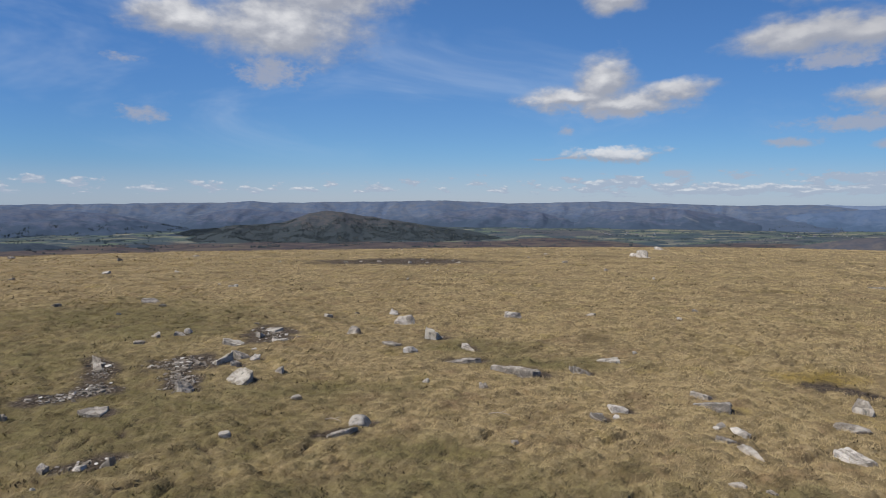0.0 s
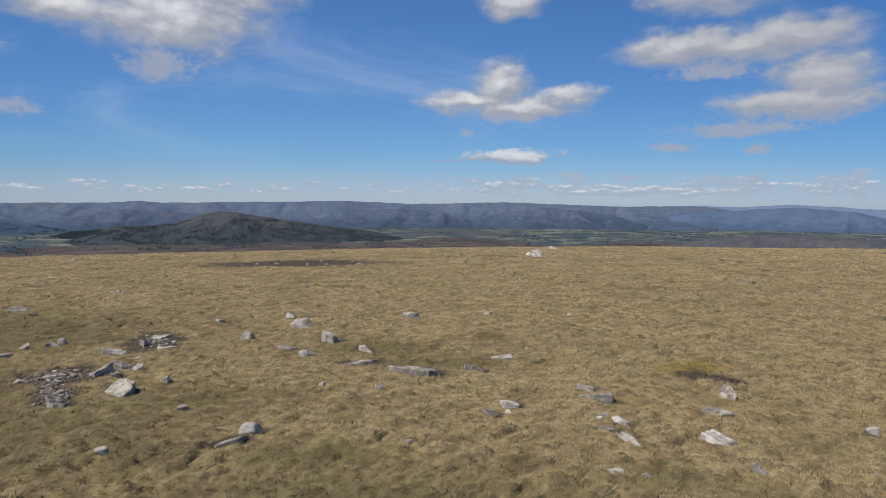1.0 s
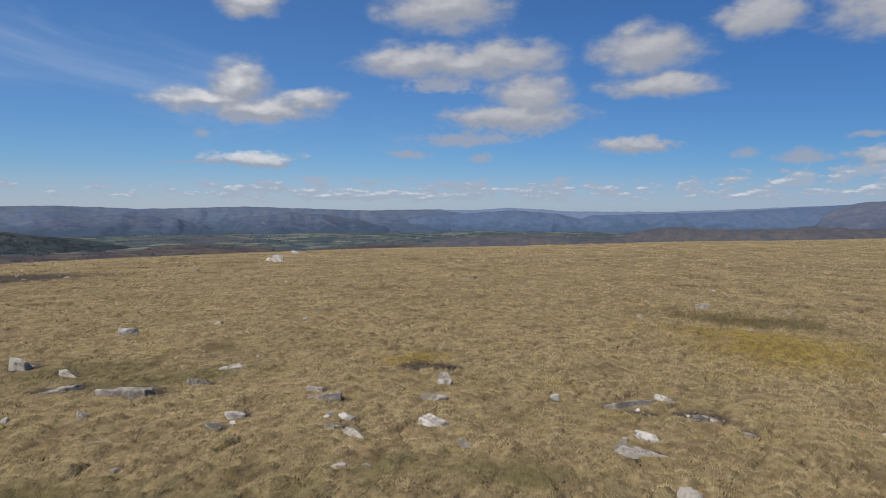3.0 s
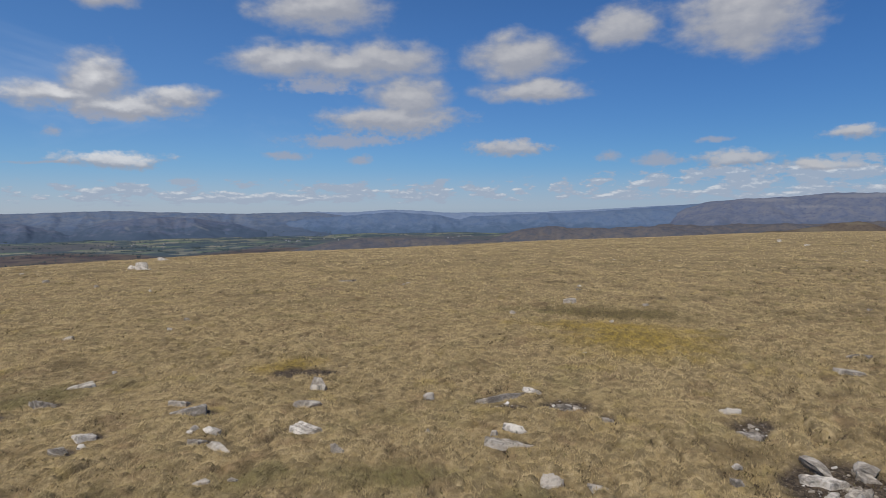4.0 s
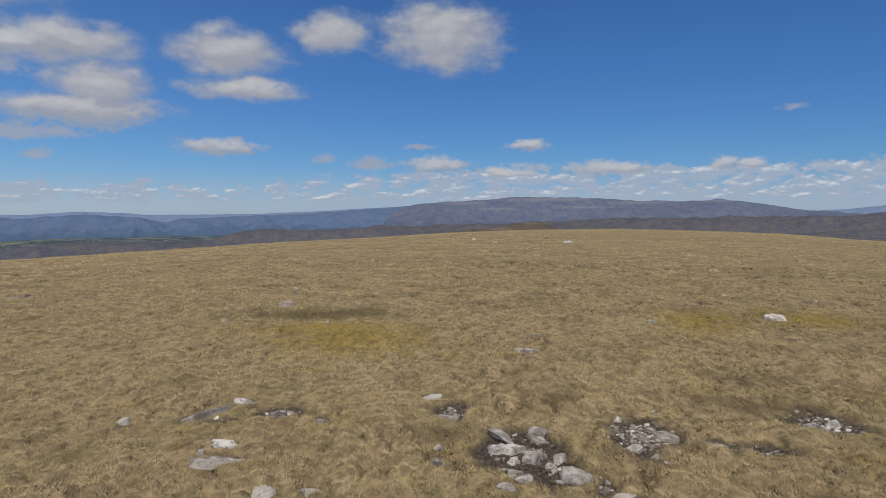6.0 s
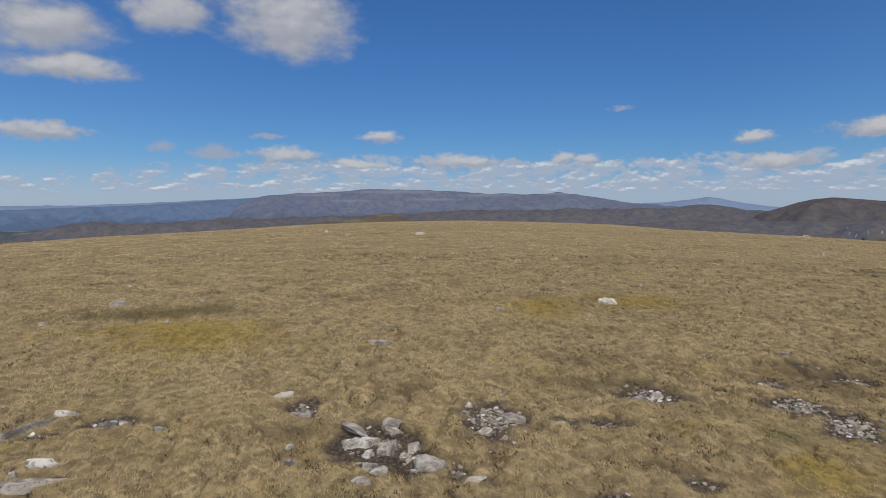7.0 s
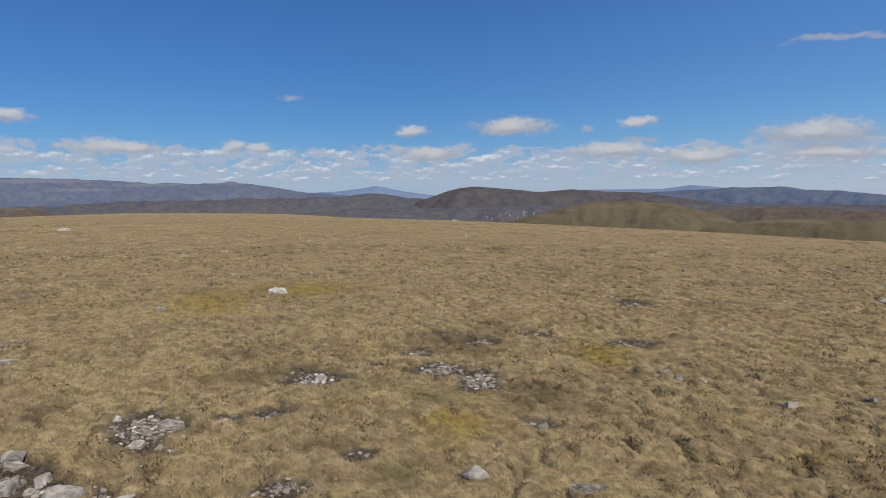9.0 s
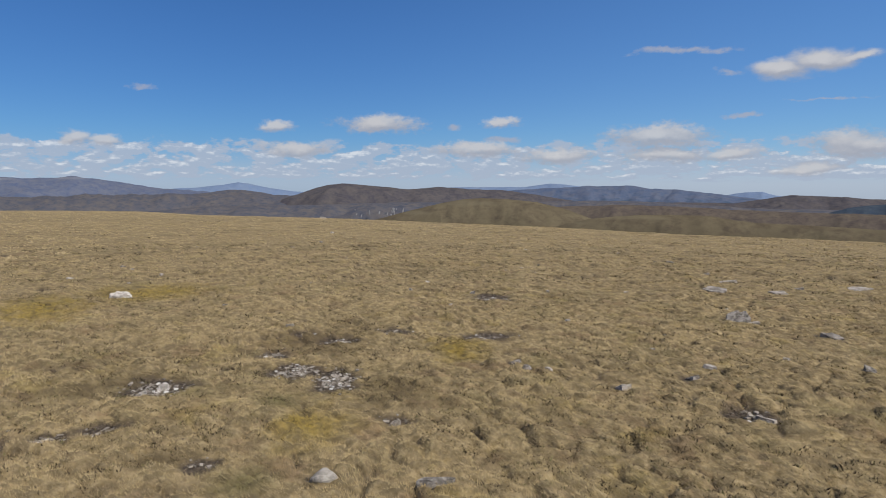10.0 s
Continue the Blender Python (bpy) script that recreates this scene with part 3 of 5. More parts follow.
stone(-0.09, 7.42, 0.38, 0.32, 0.1, 20, "pale")
stone(-0.59, 7.04, 0.23, 0.17, 0.04, 5, "grey")
stone(-0.35, 6.70, 0.16, 0.12, 0.06, 3, "white")
stone(0.26, 6.87, 0.4, 0.16, 0.05, -61, "grey")
stone(0.20, 6.31, 0.48, 0.23, 0.04, -2, "dark")
stone(0.75, 5.94, 0.56, 0.34, 0.08, -17, "grey")
stone(0.99, 8.90, 0.24, 0.18, 0.09, -6, "white")
stone(-1.59, 8.72, 0.13, 0.10, 0.06, 10, "grey")
stone(0.35, 5.38, 0.10, 0.10, 0.04, -4, "grey")
stone(-0.15, 5.53, 0.06, 0.05, 0.04, 2, "white")
stone(1.38, 4.85, 0.17, 0.16, 0.04, -16, "white")
stone(1.18, 4.63, 0.16, 0.15, 0.04, -14, "dark")
stone(1.31, 4.65, 0.06, 0.05, 0.04, -16, "white")
stone(2.19, 5.24, 0.21, 0.15, 0.06, -30, "grey")
stone(2.17, 4.92, 0.37, 0.17, 0.05, -39, "dark")
stone(2.04, 4.52, 0.07, 0.08, 0.04, -24, "white")
stone(2.11, 4.38, 0.22, 0.08, 0.04, -88, "white")
stone(1.98, 4.47, 0.07, 0.05, 0.02, -20, "white")
stone(1.93, 4.22, 0.22, 0.12, 0.04, -21, "grey")
stone(2.01, 4.01, 0.28, 0.1, 0.05, -86, "grey")
stone(3.36, 4.93, 0.22, 0.15, 0.11, -104, "grey")
stone(2.99, 4.5, 0.24, 0.09, 0.05, -41, "grey")
stone(2.64, 3.97, 0.29, 0.2, 0.05, -55, "white")
stone(1.70, 3.52, 0.12, 0.09, 0.02, -26, "grey")
stone(1.87, 3.46, 0.08, 0.06, 0.015, -29, "grey")
stone(1.70, 6.41, 0.28, 0.17, 0.04, -15, "pale")
stone(1.31, 5.96, 0.3, 0.13, 0.05, -50, "dark")
stone(0.48, 4.1, 0.06, 0.05, 0.03, -7, "white")
stone(-1.45, 4.10, 0.08, 0.06, 0.04, 20, "grey")
stone(7.27, 23.97, 0.34, 0.25, 0.13, -17, "white")
stone(7.42, 23.49, 0.42, 0.32, 0.26, -18, "white")
stone(7.42, 22.72, 0.21, 0.26, 0.04, -18, "white")
stone(11.35, 33.15, 0.57, 0.42, 0.10, -19, "white")
stone(-8.97, 22.79, 0.31, 0.37, 0.04, 21, "grey")
stone(-9.93, 19.38, 0.23, 0.18, 0.08, 27, "dark")
stone(-15.04, 21.94, 0.24, 0.18, 0.10, 34, "dark")
stone(-8.91, 12.96, 0.17, 0.20, 0.04, 34, "dark")
stone(2.09, 6.78, 0.05, 0.04, 0.03, -17, "white")
stone(3.77, 19.45, 0.21, 0.16, 0.07, -11, "dark")
stone(4.39, 3.58, 0.56, 0.17, 0.06, -12, "grey")
stone(4.76, 3.5, 0.2, 0.08, 0.05, -44, "white")
stone(3.85, 2.91, 0.22, 0.07, 0.05, -84, "white")
stone(3.6, 2.74, 0.36, 0.12, 0.05, -33, "grey")
stone(3.66, 2.96, 0.06, 0.05, 0.05, -49, "grey")
stone(4.59, 3.01, 0.20, 0.19, 0.04, -86, "dark")
stone(4.58, 2.59, 0.19, 0.10, 0.04, -101, "dark")
stone(3.94, 4.02, 0.10, 0.08, 0.07, -42, "grey")
stone(10.02, 6.99, 0.36, 0.24, 0.11, -54, "grey")
stone(2.60, 3.44, 0.10, 0.09, 0.04, -34, "grey")
stone(9.41, 13.54, 0.62, 0.57, 0.04, -34, "dark")
stone(12.55, 8.54, 0.11, 0.08, 0.07, -55, "white")
stone(3.31, 3.31, 0.04, 0.05, 0.04, -43, "grey")
stone(5.55, 2.04, 0.20, 0.21, 0.04, -67, "white")
stone(5.08, 1.66, 0.26, 0.18, 0.05, -100, "dark")
stone(4.42, 1.50, 0.07, 0.05, 0.03, -67, "white")
stone(4.16, 1.39, 0.10, 0.10, 0.04, -67, "dark")
stone(3.26, 2.13, 0.17, 0.12, 0.05, -26, "grey")
stone(3.45, 1.91, 0.15, 0.1, 0.045, -70, "grey")
stone(4.66, 2.95, 0.07, 0.08, 0.04, -54, "white")
stone(6.52, 4.16, 0.06, 0.04, 0.03, -55, "white")
stone(10.93, 5.90, 0.11, 0.08, 0.06, -60, "dark")
stone(7.91, 1.75, 0.4, 0.14, 0.05, -60, "dark")
stone(8.9, 1.95, 0.3, 0.1, 0.05, -50, "dark")
stone(12.10, 8.25, 0.13, 0.16, 0.04, -54, "dark")
stone(47.45, 9.14, 0.77, 0.58, 0.17, -79, "white")
stone(52.74, 18.49, 0.30, 0.22, 0.20, -70, "white")
stone(44.83, 13.99, 0.33, 0.25, 0.13, -72, "white")
stone(4.6, 1.07, 0.31, 0.27, 0.06, -77, "white")
stone(4.56, 0.84, 0.31, 0.17, 0.06, -4, "grey")
stone(4.3, 0.5, 0.21, 0.2, 0.09, -79, "boulder")
stone(4.99, 0.91, 0.18, 0.11, 0.06, -114, "grey")
stone(4.87, 0.88, 0.15, 0.12, 0.04, -76, "grey")
stone(4.58, 0.67, 0.13, 0.09, 0.06, -34, "white")
stone(4.23, 0.89, 0.16, 0.12, 0.05, -126, "pale")
stone(4.15, 0.8, 0.13, 0.1, 0.05, -56, "grey")
stone(3.98, 0.86, 0.13, 0.07, 0.04, -94, "grey")
stone(4.42, 0.95, 0.08, 0.10, 0.04, -73, "white")
stone(4.81, 1.15, 0.28, 0.1, 0.06, -121, "grey")
stone(4.44, 0.70, 0.07, 0.05, 0.04, -77, "grey")
stone(4.10, 0.18, 0.14, 0.07, 0.04, -84, "grey")
stone(5.34, 0.02, 0.3, 0.12, 0.05, -118, "grey")
stone(4.95, 0.20, 0.14, 0.12, 0.04, -84, "pale")
stone(5.57, 0.40, 0.06, 0.07, 0.04, -83, "white")
stone(5.95, 0.13, 0.09, 0.11, 0.04, -130, "grey")
stone(6.19, -1.22, 0.15, 0.11, 0.06, -54, "white")
stone(6.04, -1.03, 0.11, 0.13, 0.04, -98, "white")
stone(53.97, 18.94, 0.31, 0.23, 0.16, -70, "white")
stone(22.74, 12.09, 0.14, 0.10, 0.07, -61, "white")
stone(15.46, -0.65, 0.14, 0.10, 0.07, -92, "grey")
stone(17.72, -1.84, 0.16, 0.19, 0.04, -95, "dark")
stone(24.30, -9.40, 0.14, 0.10, 0.09, -111, "dark")
stone(96.74, -36.62, 1.47, 1.11, 0.37, -111, "grey")
stone(32.22, -12.96, 0.18, 0.14, 0.10, -112, "white")
stone(12.19, -1.36, 0.34, 0.26, 0.10, -95, "white")
stone(10.88, 0.53, 0.19, 0.14, 0.06, -86, "grey")
stone(10.39, -5.94, 0.10, 0.12, 0.04, -120, "white")
stone(3.77, -1.77, 0.2, 0.15, 0.06, -122, "boulder")
stone(2.98, -4.93, 0.19, 0.23, 0.04, -149, "grey")
stone(5.50, -8.33, 0.34, 0.26, 0.12, -147, "dark")
stone(5.30, -8.42, 0.20, 0.24, 0.04, -148, "grey")
stone(3.91, -6.80, 0.07, 0.05, 0.04, -150, "white")
stone(3.98, -5.41, 0.16, 0.17, 0.04, -143, "dark")
stone(4.10, -4.62, 0.18, 0.14, 0.04, -138, "grey")
stone(3.25, -7.06, 0.17, 0.13, 0.06, -156, "dark")
stone(4.88, -4.46, 0.09, 0.06, 0.04, -131, "white")
stone(6.82, -11.50, 0.37, 0.44, 0.04, -149, "grey")
stone(7.58, -10.83, 0.46, 0.55, 0.04, -145, "dark")
stone(8.38, -12.30, 0.39, 0.43, 0.04, -146, "grey")
stone(4.29, -8.44, 0.32, 0.34, 0.04, -154, "dark")
stone(6.40, -13.49, 0.52, 0.60, 0.04, -155, "grey")
stone(3.33, -2.29, 0.22, 0.07, 0.04, -121, "dark")
stone(12.03, -15.04, 0.27, 0.20, 0.07, -141, "dark")
stone(4.33, -2.54, 0.11, 0.10, 0.04, -117, "grey")


pick_g = random.Random(23)
for _ in range(7):
    stone(-1.4 + pick_g.uniform(-1.9, 2.0), 19.3 + pick_g.gauss(0, 0.45), pick_g.uniform(0.1, 0.26), pick_g.uniform(0.08, 0.16), pick_g.uniform(0.03, 0.07), pick_g.uniform(0, 180), pick_g.choice(("dark", "pale", "grey")))
pick_p = random.Random(12)
for az_a, az_b, r_a, r_b, many in ((104, 157, 6.5, 24, 34), (-38, 60, 9, 34, 30), (60, 104, 14, 60, 24)):
    for _ in range(many):
        a_s, r_s = radians(pick_p.uniform(az_a, az_b)), r_a + (r_b - r_a) * pick_p.random() ** 1.4
        w_s = pick_p.uniform(0.06, 0.2)
        stone(r_s * math.sin(a_s), r_s * math.cos(a_s), w_s, w_s * pick_p.uniform(0.5, 0.9), pick_p.uniform(0.02, 0.05), pick_p.uniform(0, 180), pick_p.choice(("dark", "dark", "grey", "grey", "white")))

BARE_AND_SHADE = []


def bare(x, y, w, d, turn, chips):
    """A place worn down to peat, with stone chips in it."""
    k = 0.64 if chips > 0.6 else 0.57
    BARE_AND_SHADE.append((x, y, w * k, d * k, radians(turn), chips))


bare(-2.53, 6.07, 0.66, 0.61, 23, 0.50)
bare(-2.32, 5.48, 0.33, 0.85, 23, 0.50)
bare(-2.06, 7.49, 0.64, 1.04, 15, 0.12)
bare(-3.23, 5.82, 0.31, 1.15, 29, 0.20)
bare(-2.93, 5.19, 0.39, 0.40, 29, 0.50)
bare(-3.08, 4.94, 0.59, 0.34, 32, 0.35)
bare(-2.16, 3.65, 0.57, 0.20, 31, 0.15)
# dark cleft beside the slab, its shade put into the peat colour
bare(-0.76, 4.29, 0.34, 0.09, 46, 0.00)
bare(-1.42, 19.6, 5.2, 2.9, 4, 0.00)
bare(3.57, 5.55, 0.67, 0.30, -33, 0.00)
bare(4.3, 3.4, 0.3, 0.1, -40, 0.06)
bare(9.25, 6.1, 1.4, 0.22, -57, 0.00)
bare(4.66, 3.04, 0.36, 0.33, -55, 0.35)
bare(5.28, 1.73, 0.30, 0.39, -69, 0.20)
bare(4.62, 0.95, 0.52, 0.80, -75, 0.15)
bare(4.35, 0.62, 0.30, 0.40, -75, 0.20)
bare(4.24, 0.31, 0.13, 0.26, -82, 0.50)
bare(5.27, 0.18, 0.51, 0.89, -85, 0.50)
bare(5.31, -0.36, 0.32, 0.25, -91, 0.50)
bare(5.34, -0.69, 0.33, 0.20, -95, 0.15)
bare(6.19, -1.17, 0.55, 0.54, -99, 0.50)
bare(6.15, -2.4, 0.42, 0.44, -111, 0.80)
bare(5.66, -2.61, 0.34, 0.6, -114, 0.80)
bare(7.66, -3.03, 0.36, 0.30, -111, 0.20)
bare(7.08, -3.24, 0.46, 0.38, -114, 0.28)
bare(7.24, -4.00, 0.45, 0.36, -119, 0.12)
bare(6.83, -2.38, 0.37, 0.31, -108, 0.20)
bare(6.44, -4.87, 0.62, 0.32, -127, 0.18)
bare(8.96, -6.68, 0.6, 0.8, -127, 0.10)
bare(8.70, -6.65, 0.6, 0.45, -128, 0.25)
bare(3.97, -0.66, 0.32, 0.21, -96, 0.50)
bare(3.10, -4.94, 0.39, 0.43, -148, 0.10)
bare(4.39, -2.57, 0.28, 0.14, -140, 0.12)
bare(4.31, -1.18, 0.23, 0.24, -104, 0.10)


# peat ring shifted to lee, painting each near stone's crevice and shadow
for sx_, sy_, sw_, sd_, sh_, turn_, kind_ in STONES:
    if min(sw_, sd_) >= 0.08 and sw_ >= 0.13 and math.hypot(sx_, sy_) < 10:
        BARE_AND_SHADE.append((sx_ + 0.035 * math.sin(COMB), sy_ + 0.035 * math.cos(COMB), sw_ * 0.5 + 0.008, sd_ * 0.5 + 0.008, radians(turn_), 0.0))


def patch_mask(x, y, patches, soft=0.35, ragged=0.55):
    m = np.zeros_like(x)
    for px, py, a, b, turn, _ in patches:
        near = np.flatnonzero((np.abs(x - px) < 1.8 * (a + b)) & (np.abs(y - py) < 1.8 * (a + b)))
        if not len(near):
            continue
        dx, dy = x[near] - px, y[near] - py
        u, v = dx * math.cos(turn) + dy * math.sin(turn), -dx * math.sin(turn) + dy * math.cos(turn)
        d = np.hypot(u / a, v / b) + ragged * octaves(x[near] / 0.3, y[near] / 0.3, 3, 5)
        m[near] = np.maximum(m[near], np.clip((1.1 - d) / soft, 0, 1))
    return m


MOSSY = [(7.8, 4.2, 1.2, 1.6, radians(-59), 0), (8.4, 5.0, 1.6, 0.6, radians(-57), 0), (11.4, -0.2, 0.8, 1.6, radians(-90), 0),
         (4.6, -2.0, 0.35, 0.5, radians(-110), 0), (6.1, -4.2, 0.4, 0.7, radians(-120), 0), (12.6, -1.9, 1.2, 1.2, radians(-95), 0), (3.6, 5.9, 0.5, 0.4, 0, 0)]
GREENS = [(9.2, 6.1, 1.5, 0.4, radians(-57), 0), (-4.5, 6.0, 2.4, 1.8, 0, 0), (-1.6, 3.1, 0.9, 0.35, 0, 0), (0.6, 3.05, 0.9, 0.3, 0, 0), (3.0, 1.9, 0.5, 0.25, radians(-50), 0), (2.6, 2.9, 0.6, 0.3, radians(-40), 0), (3.3, 0.5, 0.3, 0.5, 0, 0), (3.1, -1.2, 0.4, 0.6, 0, 0), (2.0, 3.4, 0.3, 0.2, 0, 0), (9.6, 5.7, 1.6, 0.55, radians(-57), 0), (-3.6, 7.6, 1.8, 1.2, radians(20), 0), (0.3, 6.9, 0.9, 0.7, 0, 0), (1.0, 6.3, 1.2, 0.4, 0, 0), (-0.2, 3.9, 0.7, 0.4, 0, 0),
          (3.9, -1.35, 0.25, 0.25, 0, 0), (5.3, -2.0, 0.3, 0.3, 0, 0), (-1.2, 5.2, 1.0, 0.5, 0, 0), (-2.6, 4.4, 2.4, 1.8, 0, 0), (-0.2, 3.2, 2.2, 0.8, 0, 0), (-4.5, 8.5, 3.0, 2.0, 0, 0)]


HEATH_AND_SHADE = [(9.4, 5.7, 1.5, 0.45, radians(-57), 0), (12.0, 6.4, 0.5, 0.3, radians(-60), 0), (1.15, 3.7, 0.15, 0.2, 0, 0), (1.84, 7.5, 0.25, 0.5, 0, 0), (5.9, 1.0, 0.3, 0.3, 0, 0), (6.5, -0.9, 0.9, 0.25, radians(-90), 0),
         (7.2, -3.0, 0.9, 0.8, radians(-112), 0), (4.5, -1.0, 0.5, 0.15, radians(-100), 0), (5.0, -2.9, 0.5, 0.5, 0, 0), (4.7, 1.6, 0.5, 0.2, radians(-70), 0), (8.7, 3.5, 0.5, 0.3, 0, 0), (3.5, 5.5, 0.4, 0.15, radians(-33), 0)]
pick_s = np.random.default_rng(31)
for _ in range(90):
    sa_, sr_ = radians(pick_s.uniform(-40, 160)), pick_s.uniform(3.2, 17)
    HEATH_AND_SHADE.append((sr_ * math.sin(sa_), sr_ * math.cos(sa_), pick_s.uniform(0.05, 0.2) * (0.6 + sr_ / 12), pick_s.uniform(0.04, 0.1) * (0.6 + sr_ / 12), pick_s.uniform(-0.6, 0.6) + radians(30), 0))
# far lateral dashes paint the shade behind tussocks as darker tone
for _ in range(330):
    sa_, sr_ = radians(pick_s.uniform(-40, 160)), 12 + 40 * pick_s.random() ** 1.5
    HEATH_AND_SHADE.append((sr_ * math.sin(sa_), sr_ * math.cos(sa_), pick_s.uniform(0.012, 0.04) * sr_, pick_s.uniform(0.01, 0.02) * sr_, -sa_, 0))
CLEAR = [(x, y, a * 0.75, b * 0.75, t, 0) for x, y, a, b, t, _ in PLACED]
WIDER = [(x, y, a * 1.5, b * 1.5, t, 0) for x, y, a, b, t, _ in PLACED]


def height(x, y):
    x, y = np.asarray(x, float), np.asarray(y, float)
    b = patch_mask(np.atleast_1d(x), np.atleast_1d(y), BARE_AND_SHADE).reshape(x.shape)
    p = patch_mask(np.atleast_1d(x), np.atleast_1d(y), WIDER, 0.5, 0.15).reshape(x.shape)
    return land(x, y) + tussocks(x, y) * (1 - 0.7 * np.maximum(b, p)) - 0.015 * b


def height_at(x, y):
    return float(height(np.array([x]), np.array([y]))[0])


def mesh_from(name, verts, faces, mat, smooth_shade=True):
    """A mesh from arrays: verts n x 3, faces n x 3 or n x 4."""
    me = bpy.data.meshes.new(name)
    n, k = faces.shape
    me.vertices.add(len(verts))
    me.vertices.foreach_set("co", np.ascontiguousarray(verts, np.float32).ravel())
    me.loops.add(n * k)
    me.loops.foreach_set("vertex_index", np.ascontiguousarray(faces, np.int32).ravel())
    me.polygons.add(n)
    me.polygons.foreach_set("loop_start", np.arange(0, n * k, k, dtype=np.int32))
    me.polygons.foreach_set("use_smooth", np.full(n, smooth_shade))
    me.update(calc_edges=True)
    me.materials.append(mat)
    return me


def store(me, name, values):
    me.attributes.new(name, "FLOAT", "POINT").data.foreach_set("value", np.ascontiguousarray(values, np.float32))


GRID = {}


def ground_z(x, y):
    """Height of the built ground sheet under many points."""
    a = np.arctan2(x, y)
    a = np.where(a < GRID["a"][0], a + 2 * np.pi, a)
    i = np.clip(np.searchsorted(GRID["r"], np.hypot(x, y)) - 1, 0, len(GRID["r"]) - 2)
    j = np.clip(np.searchsorted(GRID["a"], a) - 1, 0, len(GRID["a"]) - 2)
    u = np.clip((np.hypot(x, y) - GRID["r"][i]) / (GRID["r"][i + 1] - GRID["r"][i]), 0, 1)
    v = np.clip((a - GRID["a"][j]) / (GRID["a"][j + 1] - GRID["a"][j]), 0, 1)
    z = GRID["z"]
    return (z[i, j] * (1 - u) + z[i + 1, j] * u) * (1 - v) + (z[i, j + 1] * (1 - u) + z[i + 1, j + 1] * u) * v


def build_ground():
    radii = np.concatenate([[0.02], np.arange(0.06, 2.48, 0.04), np.geomspace(2.5, 13, 250), np.geomspace(13.2, 80, 130), np.geomspace(85, 4850, 70)])
    ang = np.radians(np.concatenate([np.arange(-44, 174, 0.28), np.arange(174, 316, 2.0)]))
    cols = len(ang)
    r, a = np.meshgrid(radii, ang, indexing="ij")
    x, y = (r * np.sin(a)).ravel(), (r * np.cos(a)).ravel()
    z = height(x, y)
    rr = r.ravel()
    z += np.clip((rr - 700) / 800, 0, 1) * 10 * octaves(x / 500, y / 500, 4, 3)
    i, j = np.meshgrid(np.arange(len(radii) - 1), np.arange(cols), indexing="ij")
    i, j = i.ravel(), j.ravel()
    jn = (j + 1) % cols
    faces = np.stack([i * cols + j, (i + 1) * cols + j, (i + 1) * cols + jn, i * cols + jn], 1)
    me = mesh_from("ground", np.stack([x, y, z], 1), faces[:, ::-1], M_MOOR)
    GRID.update(r=radii, a=ang, z=z.reshape(len(radii), cols))
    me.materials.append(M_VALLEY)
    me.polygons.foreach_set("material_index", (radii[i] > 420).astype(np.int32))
    # bare joins worn peat with the dark nicks that paint shade in gaps
    store(me, "bare", np.maximum(patch_mask(x, y, BARE_AND_SHADE), np.where(rr < 25, shade_nicks(x, y), 0)))
    store(me, "tone", 0.5 - 0.3 * patch_mask(x, y, HEATH_AND_SHADE, 0.9))
    store(me, "moss", patch_mask(x, y, MOSSY, 0.9))
    store(me, "green", patch_mask(x, y, GREENS, 0.9))
    return tagged(new("ground", me), "straw-coloured tussocky moor grass on a broad summit above a valley", "ground", kind="structure")


ground = build_ground()

# ---- hills ----


SLOPES = {}


def ridged(x, y, n, seed=0):
    """Branching ridges with sharp crests, about -1 to 1."""
    return sum(0.5 ** i * (0.55 - 2.2 * np.abs(waves(x * 2.1 ** i, y * 2.1 ** i, seed + i))) for i in range(n))


